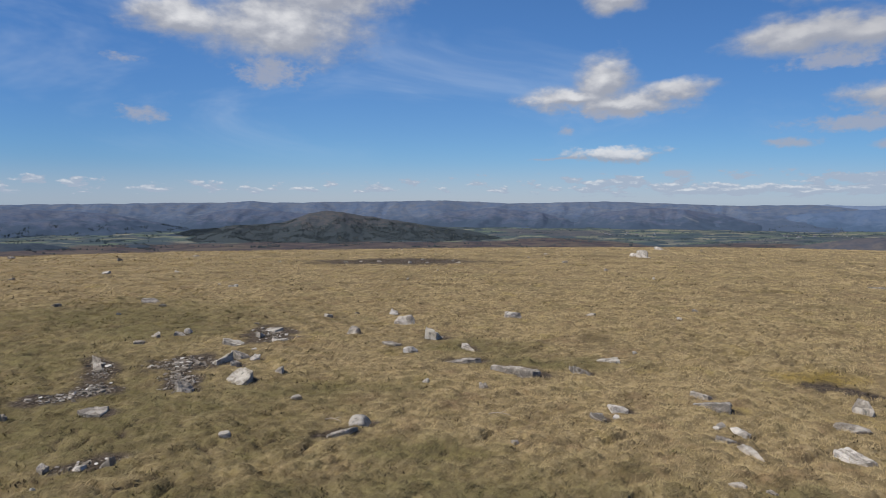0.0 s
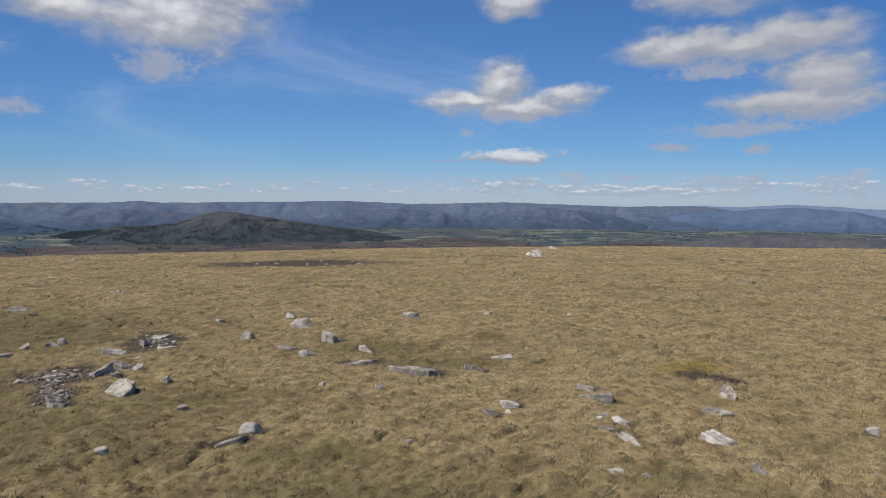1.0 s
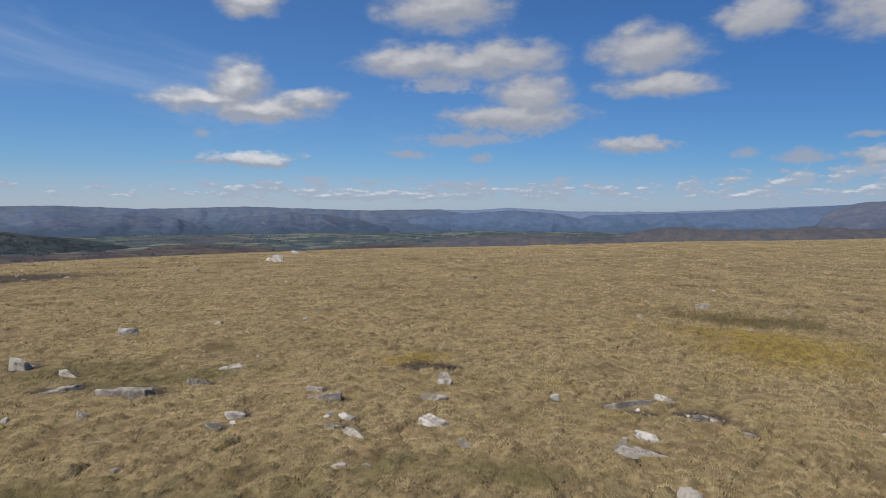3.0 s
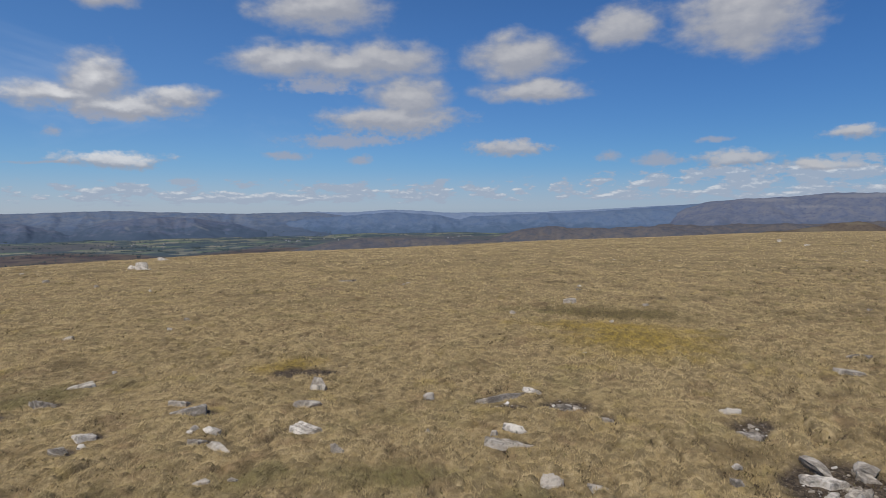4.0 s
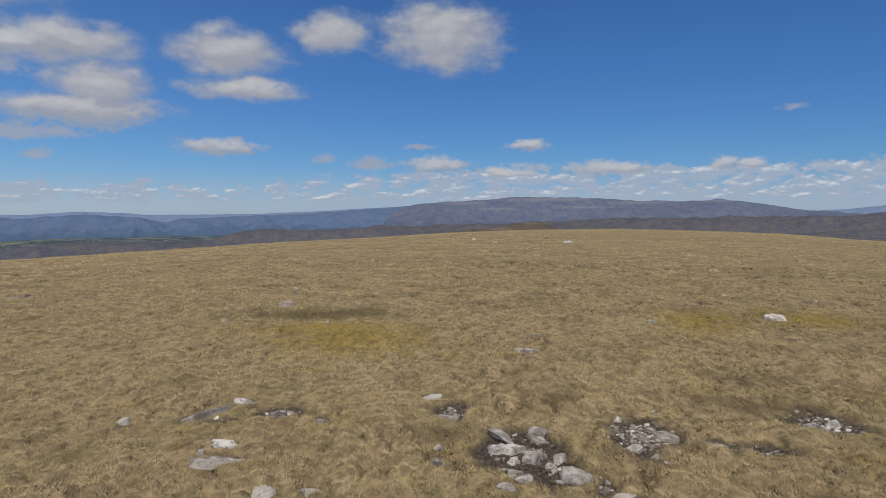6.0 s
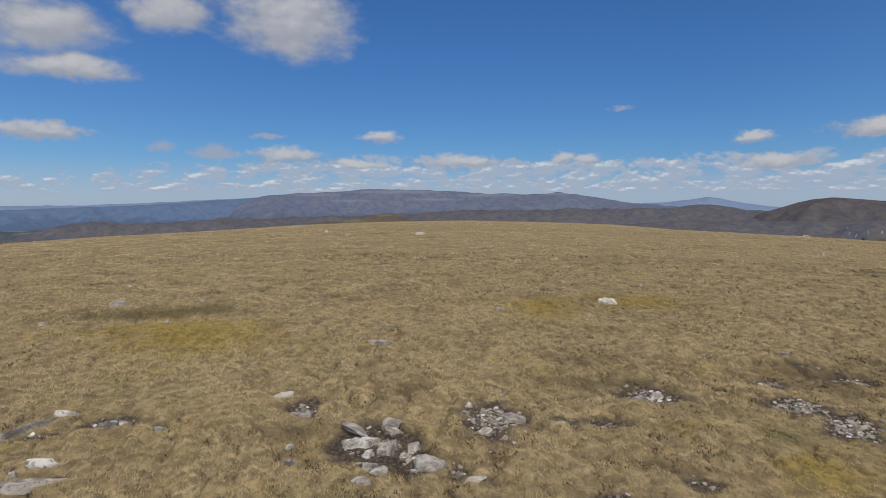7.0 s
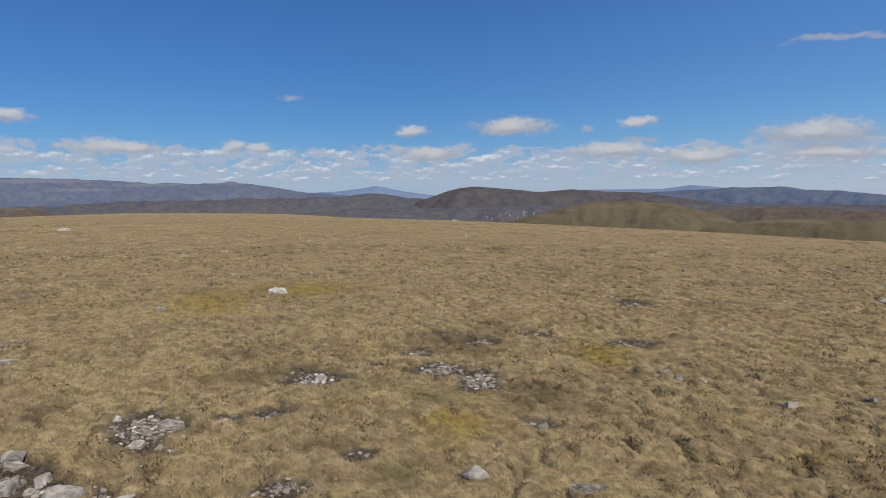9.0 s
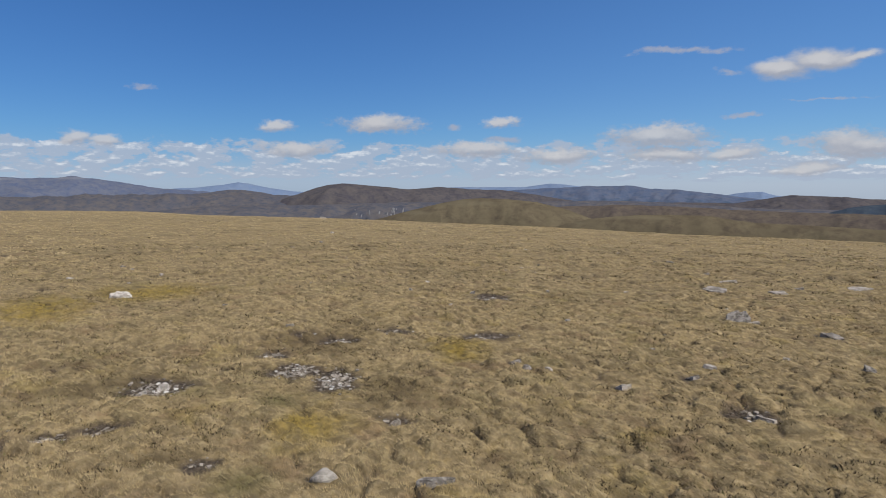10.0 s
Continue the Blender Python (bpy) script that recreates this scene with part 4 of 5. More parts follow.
def hill(label, profile, r, front, back, mat, rough=6.0, detail=0.06, base=-FLOOR, pale=()):
    """A range of hills at distance r: profile gives its crest as azimuth and elevation in degrees; front, back: its depth on either side;
    pale: scree or light grass as azimuth, elevation, half width, half height and lean."""
    az_p, el_p = np.array(profile).T
    az = np.arange(az_p[0], az_p[-1] + 0.01, 0.11)
    el = np.interp(az, az_p, el_p) + detail * octaves(az / 1.3, az * 0 + r / 37, 5, int(r) % 7)
    rows = np.concatenate([np.linspace(-1, 0, 46), np.linspace(0, 1, 7)[1:]])
    rr = r + np.where(rows < 0, rows * front, rows * back)
    A, Rr = np.meshgrid(np.radians(az), rr, indexing="ij")
    ends = np.clip(np.minimum(az - az[0], az[-1] - az) / 1.5, 0, 1)
    ends = ends * ends * (3 - 2 * ends)
    crest = (base - 20 + (1.62 + r * np.tan(np.radians(el)) - base + 20) * ends)[:, None]
    x, y = Rr * np.sin(A), Rr * np.cos(A)
    away = np.abs(rows)[None, :]
    wander = 0.28 * octaves(x / (front * 0.5), y / (front * 0.5), 3, 2)
    q = np.clip(away + wander * away, 0, 1.4)
    shape = np.maximum(np.exp(-(q * 1.55) ** 2) - 0.0905, 0) / 0.9095
    along, deep = A * r, Rr - r
    span = rough * 17
    bend = 0.5 * octaves(along / span / 2, deep / span / 2, 2, 8)
    spurs = ridged(along / span + bend, deep / (span * 2.2) + bend, 5, 4)
    z = base - 20 + (crest - base + 20) * shape + 1.05 * rough * spurs * np.minimum(1, away * 3.5) * shape ** 0.5 - 4 * (away > 0.99)
    limit = 1.62 + Rr * ((crest - 1.62) / r) - 0.006 * np.abs(deep)
    z = np.where(deep < 0, np.minimum(z, limit), z)
    na, nr = len(az), len(rows)
    i, j = np.meshgrid(np.arange(na - 1), np.arange(nr - 1), indexing="ij")
    i, j = i.ravel(), j.ravel()
    faces = np.stack([i * nr + j, i * nr + j + 1, (i + 1) * nr + j + 1, (i + 1) * nr + j], 1)
    me = mesh_from("hill", np.stack([x.ravel(), y.ravel(), z.ravel()], 1), faces[:, ::-1], mat)
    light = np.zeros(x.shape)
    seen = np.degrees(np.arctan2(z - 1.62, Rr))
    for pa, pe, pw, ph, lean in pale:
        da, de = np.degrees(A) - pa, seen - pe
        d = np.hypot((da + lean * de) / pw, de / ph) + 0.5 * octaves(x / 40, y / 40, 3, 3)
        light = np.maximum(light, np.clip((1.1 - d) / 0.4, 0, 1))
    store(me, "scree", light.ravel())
    SLOPES[label] = (x, y, z, np.degrees(A), seen)
    return tagged(new("hill", me), label, "hill", "far hills", "structure")


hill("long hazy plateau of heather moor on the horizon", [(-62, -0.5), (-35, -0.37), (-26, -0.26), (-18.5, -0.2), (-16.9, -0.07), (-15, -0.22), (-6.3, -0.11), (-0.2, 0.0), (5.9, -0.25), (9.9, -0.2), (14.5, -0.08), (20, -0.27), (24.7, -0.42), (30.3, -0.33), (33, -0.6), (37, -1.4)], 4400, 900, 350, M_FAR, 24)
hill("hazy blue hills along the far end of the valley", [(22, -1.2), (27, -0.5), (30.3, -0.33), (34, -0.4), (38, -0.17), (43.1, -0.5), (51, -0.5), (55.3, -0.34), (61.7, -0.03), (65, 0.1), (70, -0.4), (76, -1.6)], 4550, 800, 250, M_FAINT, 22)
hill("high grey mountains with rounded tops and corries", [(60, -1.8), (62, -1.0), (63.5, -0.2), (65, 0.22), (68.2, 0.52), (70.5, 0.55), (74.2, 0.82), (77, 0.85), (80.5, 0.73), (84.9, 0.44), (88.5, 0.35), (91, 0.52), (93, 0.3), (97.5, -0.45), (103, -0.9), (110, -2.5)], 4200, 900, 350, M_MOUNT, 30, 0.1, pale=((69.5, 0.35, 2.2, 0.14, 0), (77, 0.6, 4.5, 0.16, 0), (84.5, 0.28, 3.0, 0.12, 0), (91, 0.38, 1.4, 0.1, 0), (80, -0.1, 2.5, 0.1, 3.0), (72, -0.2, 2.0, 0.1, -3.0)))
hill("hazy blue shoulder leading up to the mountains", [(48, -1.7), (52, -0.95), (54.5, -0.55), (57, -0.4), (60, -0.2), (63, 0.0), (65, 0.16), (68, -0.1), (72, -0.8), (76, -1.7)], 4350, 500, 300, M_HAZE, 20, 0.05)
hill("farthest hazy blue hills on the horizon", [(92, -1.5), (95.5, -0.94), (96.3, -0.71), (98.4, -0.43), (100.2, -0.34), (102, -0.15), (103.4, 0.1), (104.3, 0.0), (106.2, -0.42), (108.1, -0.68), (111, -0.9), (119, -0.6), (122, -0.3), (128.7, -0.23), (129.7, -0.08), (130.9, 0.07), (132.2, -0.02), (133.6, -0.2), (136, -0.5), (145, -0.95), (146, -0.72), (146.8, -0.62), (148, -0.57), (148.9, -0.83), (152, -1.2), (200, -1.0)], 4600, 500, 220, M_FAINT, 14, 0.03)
hill("long heather hills, blue-grey with haze, behind brown moors", [(123, -1.5), (126.7, -0.6), (129.7, -0.4), (133.6, -0.17), (136, -0.11), (137.9, -0.11), (139.3, -0.34), (141.6, -0.43), (143.4, -0.6), (145.6, -0.91), (147.7, -1.12), (150.1, -1.6)], 4200, 600, 250, M_BLUE, 16)
hill("dark heather hills below the mountains", [(76, -2.6), (78.5, -2.06), (80.6, -1.7), (84.1, -1.1), (87.7, -1.05), (90.2, -1.4), (93.2, -1.69), (97, -2.4)], 3500, 420, 300, M_MID, 16)
hill("dark blue-brown heather hill", [(92, -2.4), (94.6, -1.93), (96.5, -1.52), (98.9, -1.02), (101.1, -0.75), (102.5, -0.55), (103.8, -0.53), (105.4, -0.75), (107.1, -1.2), (109, -1.9), (111, -2.6)], 3400, 450, 300, M_MID, 16)
hill("stony moor knoll with pale rocks", [(67, -2.6), (69.5, -2.2), (70.9, -2.07), (72.4, -1.82), (74.5, -1.48), (75.5, -1.33), (76.5, -1.49), (77.5, -1.85), (79, -2.2), (81, -2.7)], 2500, 260, 200, M_RUST, 8, 0.08, pale=((72.6, -2.0, 1.2, 0.2, -0.5), (75.4, -1.5, 0.9, 0.1, 0)))
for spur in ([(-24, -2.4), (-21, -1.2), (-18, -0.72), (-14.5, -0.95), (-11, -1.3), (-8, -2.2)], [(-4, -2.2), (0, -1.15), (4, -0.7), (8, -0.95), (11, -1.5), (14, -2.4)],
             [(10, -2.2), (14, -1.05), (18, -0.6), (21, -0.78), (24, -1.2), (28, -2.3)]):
    hill("heather spur, blue-grey with haze, below the far plateau", spur, 3950, 520, 380, M_BLUE, 18, 0.08, pale=((21.5, -1.6, 0.2, 0.3, 2.2), (15.8, -1.5, 0.15, 0.2, 0.5)))
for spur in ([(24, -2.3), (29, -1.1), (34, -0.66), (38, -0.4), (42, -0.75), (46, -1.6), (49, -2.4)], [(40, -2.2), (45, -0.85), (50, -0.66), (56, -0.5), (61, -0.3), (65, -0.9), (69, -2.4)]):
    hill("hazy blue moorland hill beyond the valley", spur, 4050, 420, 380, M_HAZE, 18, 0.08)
hill("dark heather hill, blue with haze, across the valley", [(-66, -1.2), (-50, -0.6), (-35, -0.72), (-31.4, -0.8), (-27.5, -1.16), (-24.2, -1.9), (-21.6, -2.4), (-17, -3.2), (-14, -4)], 3700, 700, 400, M_BLUE, 14)
hill("dark wooded hill with a rounded heather top", [(-27, -4.2), (-21.7, -3.2), (-18.9, -2.2), (-14.2, -1.97), (-12, -1.16), (-10.3, -0.9), (-7.3, -1.36), (-4.3, -1.8), (-1.2, -2.3), (2.9, -2.95), (9, -4)], 2700, 500, 400, M_DARK, 12)
hill("flat dark moor spur", [(-50, -3), (-35, -3.26), (-33, -3.3), (-30.7, -3.7), (-28.4, -3.9), (-26, -3.7), (-21.6, -4.2)], 2300, 200, 200, M_PINE, 5)
hill("dark pine plantation on a slope", [(-33, -4.4), (-30, -3.95), (-28.4, -3.8), (-25.5, -3.4), (-23, -2.8), (-21.6, -2.45), (-18, -2.3), (-14, -2.4)], 2950, 200, 200, M_PINE, 5)
hill("low rust-brown moor ridge", [(26, -4.5), (29.3, -3.6), (31.9, -3.06), (34.9, -2.72), (39.3, -2.76), (45.5, -2.99), (50, -3.3), (58, -4)], 1900, 260, 300, M_MID, 8)
hill("dark conical heather hill", [(43.5, -4), (45.5, -3.3), (48.1, -2.4), (50.3, -1.88), (51.7, -1.76), (53, -1.78), (54.7, -1.98), (57, -1.95), (61, -1.8), (66, -2.6)], 2500, 330, 300, M_MID, 14, 0.14)
hill("brown rolling heather moor", [(55, -2.6), (59.6, -1.8), (63.3, -1.68), (67.1, -1.7), (71.3, -1.6), (78, -1.37), (83.4, -1.02), (90.4, -1.03), (98, -0.85), (107.1, -0.95), (112, -1.3), (120, -2)], 3000, 600, 400, M_MID, 20, 0.16)
hill("brown heather moor with a broad flat top", [(102, -3.2), (104.2, -2.28), (107.1, -1.32), (108.6, -0.88), (110, -0.38), (111, -0.13), (112.3, 0.02), (114, -0.07), (116, -0.27), (118, -0.47), (120.1, -0.51), (123.1, -0.96), (126.2, -1.71), (129, -2.4)], 2900, 520, 300, M_BROWN, 18, 0.04)
hill("brown moor ridge with a level top", [(112, -2), (114, -1.23), (118, -0.52), (121.1, -0.26), (123.6, -0.45), (126.7, -0.54), (129.7, -0.93), (133.2, -1.5), (146, -1.5), (148.9, -1.01), (150.4, -0.82), (152.7, -0.88), (156.2, -1.08), (180, -1.2)], 3600, 500, 300, M_BROWN, 18, 0.04)
hill("dark rolling heather moor", [(84, -3.4), (92, -2.7), (100, -2.0), (108, -1.9), (116, -1.7), (126.2, -1.6), (132.2, -1.5), (137, -1.38), (141.7, -1.6), (146, -1.85), (150.1, -1.9), (156.3, -1.9), (180, -1.9)], 2600, 600, 300, M_MID, 14, 0.08)
hill("dark heather spur on the far moor", [(149, -3.6), (150.9, -2.85), (151.7, -2.52), (152.8, -2.14), (153.9, -1.72), (155.3, -1.52), (156.3, -1.42), (165, -1.2), (180, -2.2)], 2200, 300, 200, M_PINE, 6)
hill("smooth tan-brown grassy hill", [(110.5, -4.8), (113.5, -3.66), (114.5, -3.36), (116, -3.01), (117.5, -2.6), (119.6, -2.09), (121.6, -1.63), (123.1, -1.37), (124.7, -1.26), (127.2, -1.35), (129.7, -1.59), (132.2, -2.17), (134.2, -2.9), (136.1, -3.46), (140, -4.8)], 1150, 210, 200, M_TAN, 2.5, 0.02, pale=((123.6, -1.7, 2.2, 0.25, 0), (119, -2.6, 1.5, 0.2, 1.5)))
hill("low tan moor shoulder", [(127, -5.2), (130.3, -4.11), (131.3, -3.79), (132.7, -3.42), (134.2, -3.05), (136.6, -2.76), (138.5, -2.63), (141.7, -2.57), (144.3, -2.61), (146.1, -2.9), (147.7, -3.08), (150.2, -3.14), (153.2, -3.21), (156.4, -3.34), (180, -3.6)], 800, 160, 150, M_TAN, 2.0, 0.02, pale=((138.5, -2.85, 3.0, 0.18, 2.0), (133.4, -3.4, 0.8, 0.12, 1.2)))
hill("dark brown moor slope", [(122, -3.4), (126.2, -2.47), (132.2, -1.95), (137, -1.75), (141.7, -1.85), (146, -2.05), (150.1, -2.15), (156.3, -2.2), (180, -2.0)], 1500, 260, 250, M_RUST, 7, 0.05)

hill("rocky side of a gorge", [(108, -3.8), (111, -3.2), (113.2, -2.4), (115, -2.0), (117.5, -1.9), (119.5, -2.1), (123, -3.2)], 1500, 170, 170, M_MID, 5, 0.08)

# ---- houses in the valley ----
M_WALL, tw, bw = material("whitewashed_wall", 0.9)
wire(tw, bw.inputs["Base Color"], mix_colour(tw, noise_node(tw, position(tw), 0.8, 4), (0.24, 0.245, 0.25), (0.36, 0.36, 0.36)))
M_SLATE, ts, bs = material("slate_roof", 0.8)
wire(ts, bs.inputs["Base Color"], mix_colour(ts, noise_node(ts, position(ts), 1.5, 4), (0.07, 0.075, 0.085), (0.12, 0.12, 0.13)))


def part(name, verts, faces, mat, parent, label=""):
    me = bpy.data.meshes.new(name)
    me.from_pydata(verts, [], faces)
    me.materials.append(mat)
    ob = new(name, me)
    ob.parent = parent
    return tagged(ob, label) if label else ob


def house(az, r, length, turn):
    """A small gabled house on the valley floor."""
    a = radians(az)
    x, y = r * math.sin(a), r * math.cos(a)
    z = float(land(np.array([x]), np.array([y]))[0] + 10 * octaves(np.array([x / 500]), np.array([y / 500]), 4, 3)[0])
    base = tagged(new("house"), "small white house with a dark slate roof among fields", "house", "valley houses")
    base.matrix_world = pose(x, y, z - 1, 0, 0, turn)
    l, w, h = length / 2, length * 0.28, length * 0.36
    part("wall", [(-l, -w, 0), (l, -w, 0), (l, w, 0), (-l, w, 0), (-l, -w, h), (l, -w, h), (l, w, h), (-l, w, h), (-l, 0, h * 1.6), (l, 0, h * 1.6)],
         [(0, 1, 5, 4), (2, 3, 7, 6), (1, 2, 6, 9, 5), (3, 0, 4, 8, 7)], M_WALL, base)
    e, o = l * 1.05, w * 1.15
    part("roof", [(-e, -o, h * 0.93), (e, -o, h * 0.93), (e, 0, h * 1.65), (-e, 0, h * 1.65), (e, o, h * 0.93), (-e, o, h * 0.93),
                  (-e, -o, h * 1.0), (e, -o, h * 1.0), (e, 0, h * 1.73), (-e, 0, h * 1.73), (e, o, h * 1.0), (-e, o, h * 1.0)],
         [(0, 3, 2, 1), (3, 5, 4, 2), (6, 7, 8, 9), (9, 8, 10, 11), (0, 1, 7, 6), (4, 5, 11, 10), (1, 2, 8, 7), (2, 4, 10, 8), (5, 3, 9, 11), (3, 0, 6, 9)], M_SLATE, base)


pick_h = random.Random(4)
for az_h, r_h, n_h in ((15.5, 3000, 5), (17.5, 2900, 4), (29.5, 2950, 6), (32.0, 3050, 3), (44.0, 3100, 4), (7.5, 3050, 2)):
    for _ in range(n_h):
        house(az_h + pick_h.uniform(-1.2, 1.2), r_h + pick_h.uniform(-120, 120), pick_h.uniform(7, 13), pick_h.uniform(0, 180))

# ---- woods across the valley ----
TREE = np.array([[0, 0, 1.0], [0.34, 0, 0.3], [0.1, 0.33, 0.36], [-0.28, 0.2, 0.28], [-0.27, -0.2, 0.36], [0.12, -0.32, 0.28], [0, 0, -0.1]])
TREE_FACES = np.array([[0, k, k % 5 + 1] for k in range(1, 6)] + [[6, k % 5 + 1, k] for k in range(1, 6)])


def make_wood(name, dark, light):
    m, t, b = material(name, 1.0)
    b.inputs["Specular IOR Level"].default_value = 0.0
    rnd = t.nodes.new("ShaderNodeNewGeometry").outputs["Random Per Island"]
    wire(t, b.inputs["Base Color"], mix_colour(t, math_node(t, "POWER", rnd, 1.6), dark, light))
    return m


def wood(label, x, y, z, tall, mat, seed):
    """Many small far trees as one sheet of crowns."""
    r = np.random.default_rng(seed)
    n = len(x)
    h, w = tall * r.uniform(0.55, 1.3, n), tall * r.uniform(0.6, 1.5, n)
    turn = r.uniform(0, 6.3, n)
    c, sn = np.cos(turn)[:, None], np.sin(turn)[:, None]
    vx = x[:, None] + w[:, None] * (TREE[:, 0] * c - TREE[:, 1] * sn)
    vy = y[:, None] + w[:, None] * (TREE[:, 0] * sn + TREE[:, 1] * c)
    vz = z[:, None] + h[:, None] * TREE[:, 2]
    faces = (np.arange(n)[:, None, None] * len(TREE) + TREE_FACES).reshape(-1, 3)
    me = mesh_from("woodland", np.stack([vx.ravel(), vy.ravel(), vz.ravel()], 1), faces, mat, False)
    return tagged(new("woodland", me), label, "woodland", "far woods", "stuff")


def wood_on(slope, label, count, el_from, el_to, clump, gap, tall, mat, seed, az_from=-180, az_to=180):
    """Trees on a hill between two elevations as the summit sees them, in clumps of the given size."""
    x, y, z, az, el = (v[:, :40] for v in SLOPES[slope])
    r = np.random.default_rng(seed)
    i, j = r.integers(0, x.shape[0] - 1, count), r.integers(0, x.shape[1] - 1, count)
    fu, fv = r.random(count), r.random(count)

    def at(v):
        return (v[i, j] * (1 - fu) + v[i + 1, j] * fu) * (1 - fv) + (v[i, j + 1] * (1 - fu) + v[i + 1, j + 1] * fu) * fv
    px, py, pz = at(x), at(y), at(z)
    top = el_to + 0.35 * octaves(px / clump / 3, py / clump / 3, 3, seed)
    ok = (at(el) < top) & (at(el) > el_from) & (octaves(px / clump, py / clump, 3, seed + 2) > gap) & (at(az) > az_from) & (at(az) < az_to)
    return wood(label, px[ok], py[ok], pz[ok] - 0.3, tall, mat, seed)


M_PINES = make_wood("pine_crowns", (0.042, 0.054, 0.06), (0.07, 0.082, 0.08))
M_BIRCH = make_wood("birch_crowns", (0.07, 0.078, 0.074), (0.15, 0.148, 0.115))
# bluish greens, with haze put into the crown colour
M_HAZEWOOD = make_wood("hazy_wood_crowns", (0.05, 0.07, 0.084), (0.08, 0.102, 0.1))
WOODED = "dark wooded hill with a rounded heather top"
wood_on(WOODED, "dark pine wood on the lower slopes of a hill", 22000, -5, -1.7, 70, -0.05, 3.8, M_PINES, 41)
wood_on(WOODED, "bare pale birches scattered among dark pines", 9000, -5, -2.0, 40, 0.1, 3.4, M_BIRCH, 44)
wood_on("dark pine plantation on a slope", "dark close-set pine plantation", 9000, -5, -2.2, 300, -0.6, 5.0, M_PINES, 46)
for spur_wood, seed_w in (("dark heather hill, blue with haze, across the valley", 51), ("long hazy plateau of heather moor on the horizon", 52)):
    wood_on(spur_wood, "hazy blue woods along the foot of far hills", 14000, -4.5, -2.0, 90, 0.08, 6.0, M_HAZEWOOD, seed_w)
pick_w = np.random.default_rng(61)
w_r, w_a = pick_w.uniform(2000, 3700, 60000), np.radians(pick_w.uniform(-36, 62, 60000))
w_x, w_y = w_r * np.sin(w_a), w_r * np.cos(w_a)
w_ok = (np.abs(waves(w_x / 260, w_y / 190, 5)) < 0.022) | (octaves(w_x / 170, w_y / 120, 3, 9) > 0.36)
w_x, w_y = w_x[w_ok], w_y[w_ok]
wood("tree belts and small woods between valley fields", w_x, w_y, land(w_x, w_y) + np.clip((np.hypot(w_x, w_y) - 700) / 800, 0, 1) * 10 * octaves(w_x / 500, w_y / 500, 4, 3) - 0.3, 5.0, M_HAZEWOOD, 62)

# ---- stones ----


def rock_mesh(seed, sharp, round_top=False):
    """A weathered stone of about unit size: a ball cut flat by random planes, with a rough skin."""
    rnd = random.Random(seed)
    bm = bmesh.new()
    bmesh.ops.create_icosphere(bm, subdivisions=3, radius=0.62)
    planes = []
    for _ in range(3 if round_top else 11 if sharp else 9):
        n = Vector((rnd.gauss(0, 1), rnd.gauss(0, 1), rnd.gauss(0.5, 0.45))).normalized()
        planes.append((n, rnd.uniform(0.26, 0.46)))
    if not round_top:
        planes.append((Vector((rnd.uniform(-0.2, 0.2), rnd.uniform(-0.2, 0.2), 1)).normalized(), rnd.uniform(0.2, 0.36)))
    for v in bm.verts:
        for n, d in planes:
            over_by = v.co.dot(n) - d
            if over_by > 0:
                v.co -= n * over_by * 0.96
        k = noise.noise(v.co * 2.2 + Vector((seed, 3, 0))) * 0.08 + noise.noise(v.co * 5.0 + Vector((seed, 0, 0))) * 0.05 + noise.noise(v.co * 11.0 + Vector((0, seed, 0))) * 0.02
        v.co += v.co.normalized() * k
    lo = [min(v.co[i] for v in bm.verts) for i in range(3)]
    hi = [max(v.co[i] for v in bm.verts) for i in range(3)]
    for v in bm.verts:
        v.co = Vector(((v.co[i] - lo[i]) / (hi[i] - lo[i]) - (0.5 if i < 2 else 0) for i in range(3)))
    me = bpy.data.meshes.new("stone")
    bm.to_mesh(me)
    bm.free()
    for p in me.polygons:
        p.use_smooth = round_top
    return me


def slab_mesh(seed):
    """A broken slab of about unit size: an angular outline, bedding steps on a tilted top and steep broken sides."""
    rnd = random.Random(seed)
    n = rnd.randint(4, 7)
    turns = sorted((k + rnd.uniform(-0.42, 0.42)) * 2 * math.pi / n for k in range(n))
    corners = [Vector((math.cos(a), math.sin(a))) * rnd.uniform(0.7, 1.2) for a in turns]
    rim = []
    for k in range(n):
        p, q = corners[k], corners[(k + 1) % n]
        for s in range(5):
            rim.append(p.lerp(q, s / 5) + Vector((rnd.uniform(-0.035, 0.035), rnd.uniform(-0.035, 0.035))) * (s > 0))
    tilt = Vector((rnd.uniform(-0.24, 0.24), rnd.uniform(-0.24, 0.24)))
    bed = Vector((math.cos(seed * 1.3), math.sin(seed * 1.3)))
    verts, m = [], len(rim)
    for ring in (0.2, 0.4, 0.6, 0.78, 0.9, 0.98):
        for p in rim:
            q = p * ring
            across = q.dot(bed) * 2.2 + 0.9 * noise.noise(Vector((q.x * 1.4, q.y * 1.4, seed * 1.7)))
            step = 0.15 * (math.floor(across) + min(1.0, (across % 1.0) * 5)) * (0.5 if seed % 2 else 1.0)
            rough = 0.07 * noise.noise(Vector((q.x * 6, q.y * 6, seed)))
            verts.append((q.x * 0.5, q.y * 0.5, 0.85 + q.dot(tilt) + step + rough - (0.06 if ring == 0.98 else 0)))
    verts += [(p.x * 0.53, p.y * 0.53, -0.2) for p in rim]
    verts.append((0, 0, 0.87))
    faces = [(r * m + k, (r + 1) * m + k, (r + 1) * m + (k + 1) % m, r * m + (k + 1) % m) for r in range(6) for k in range(m)]
    faces += [(len(verts) - 1, k, (k + 1) % m) for k in range(m)]
    me = bpy.data.meshes.new("stone")
    me.from_pydata(verts, [], faces)
    return me


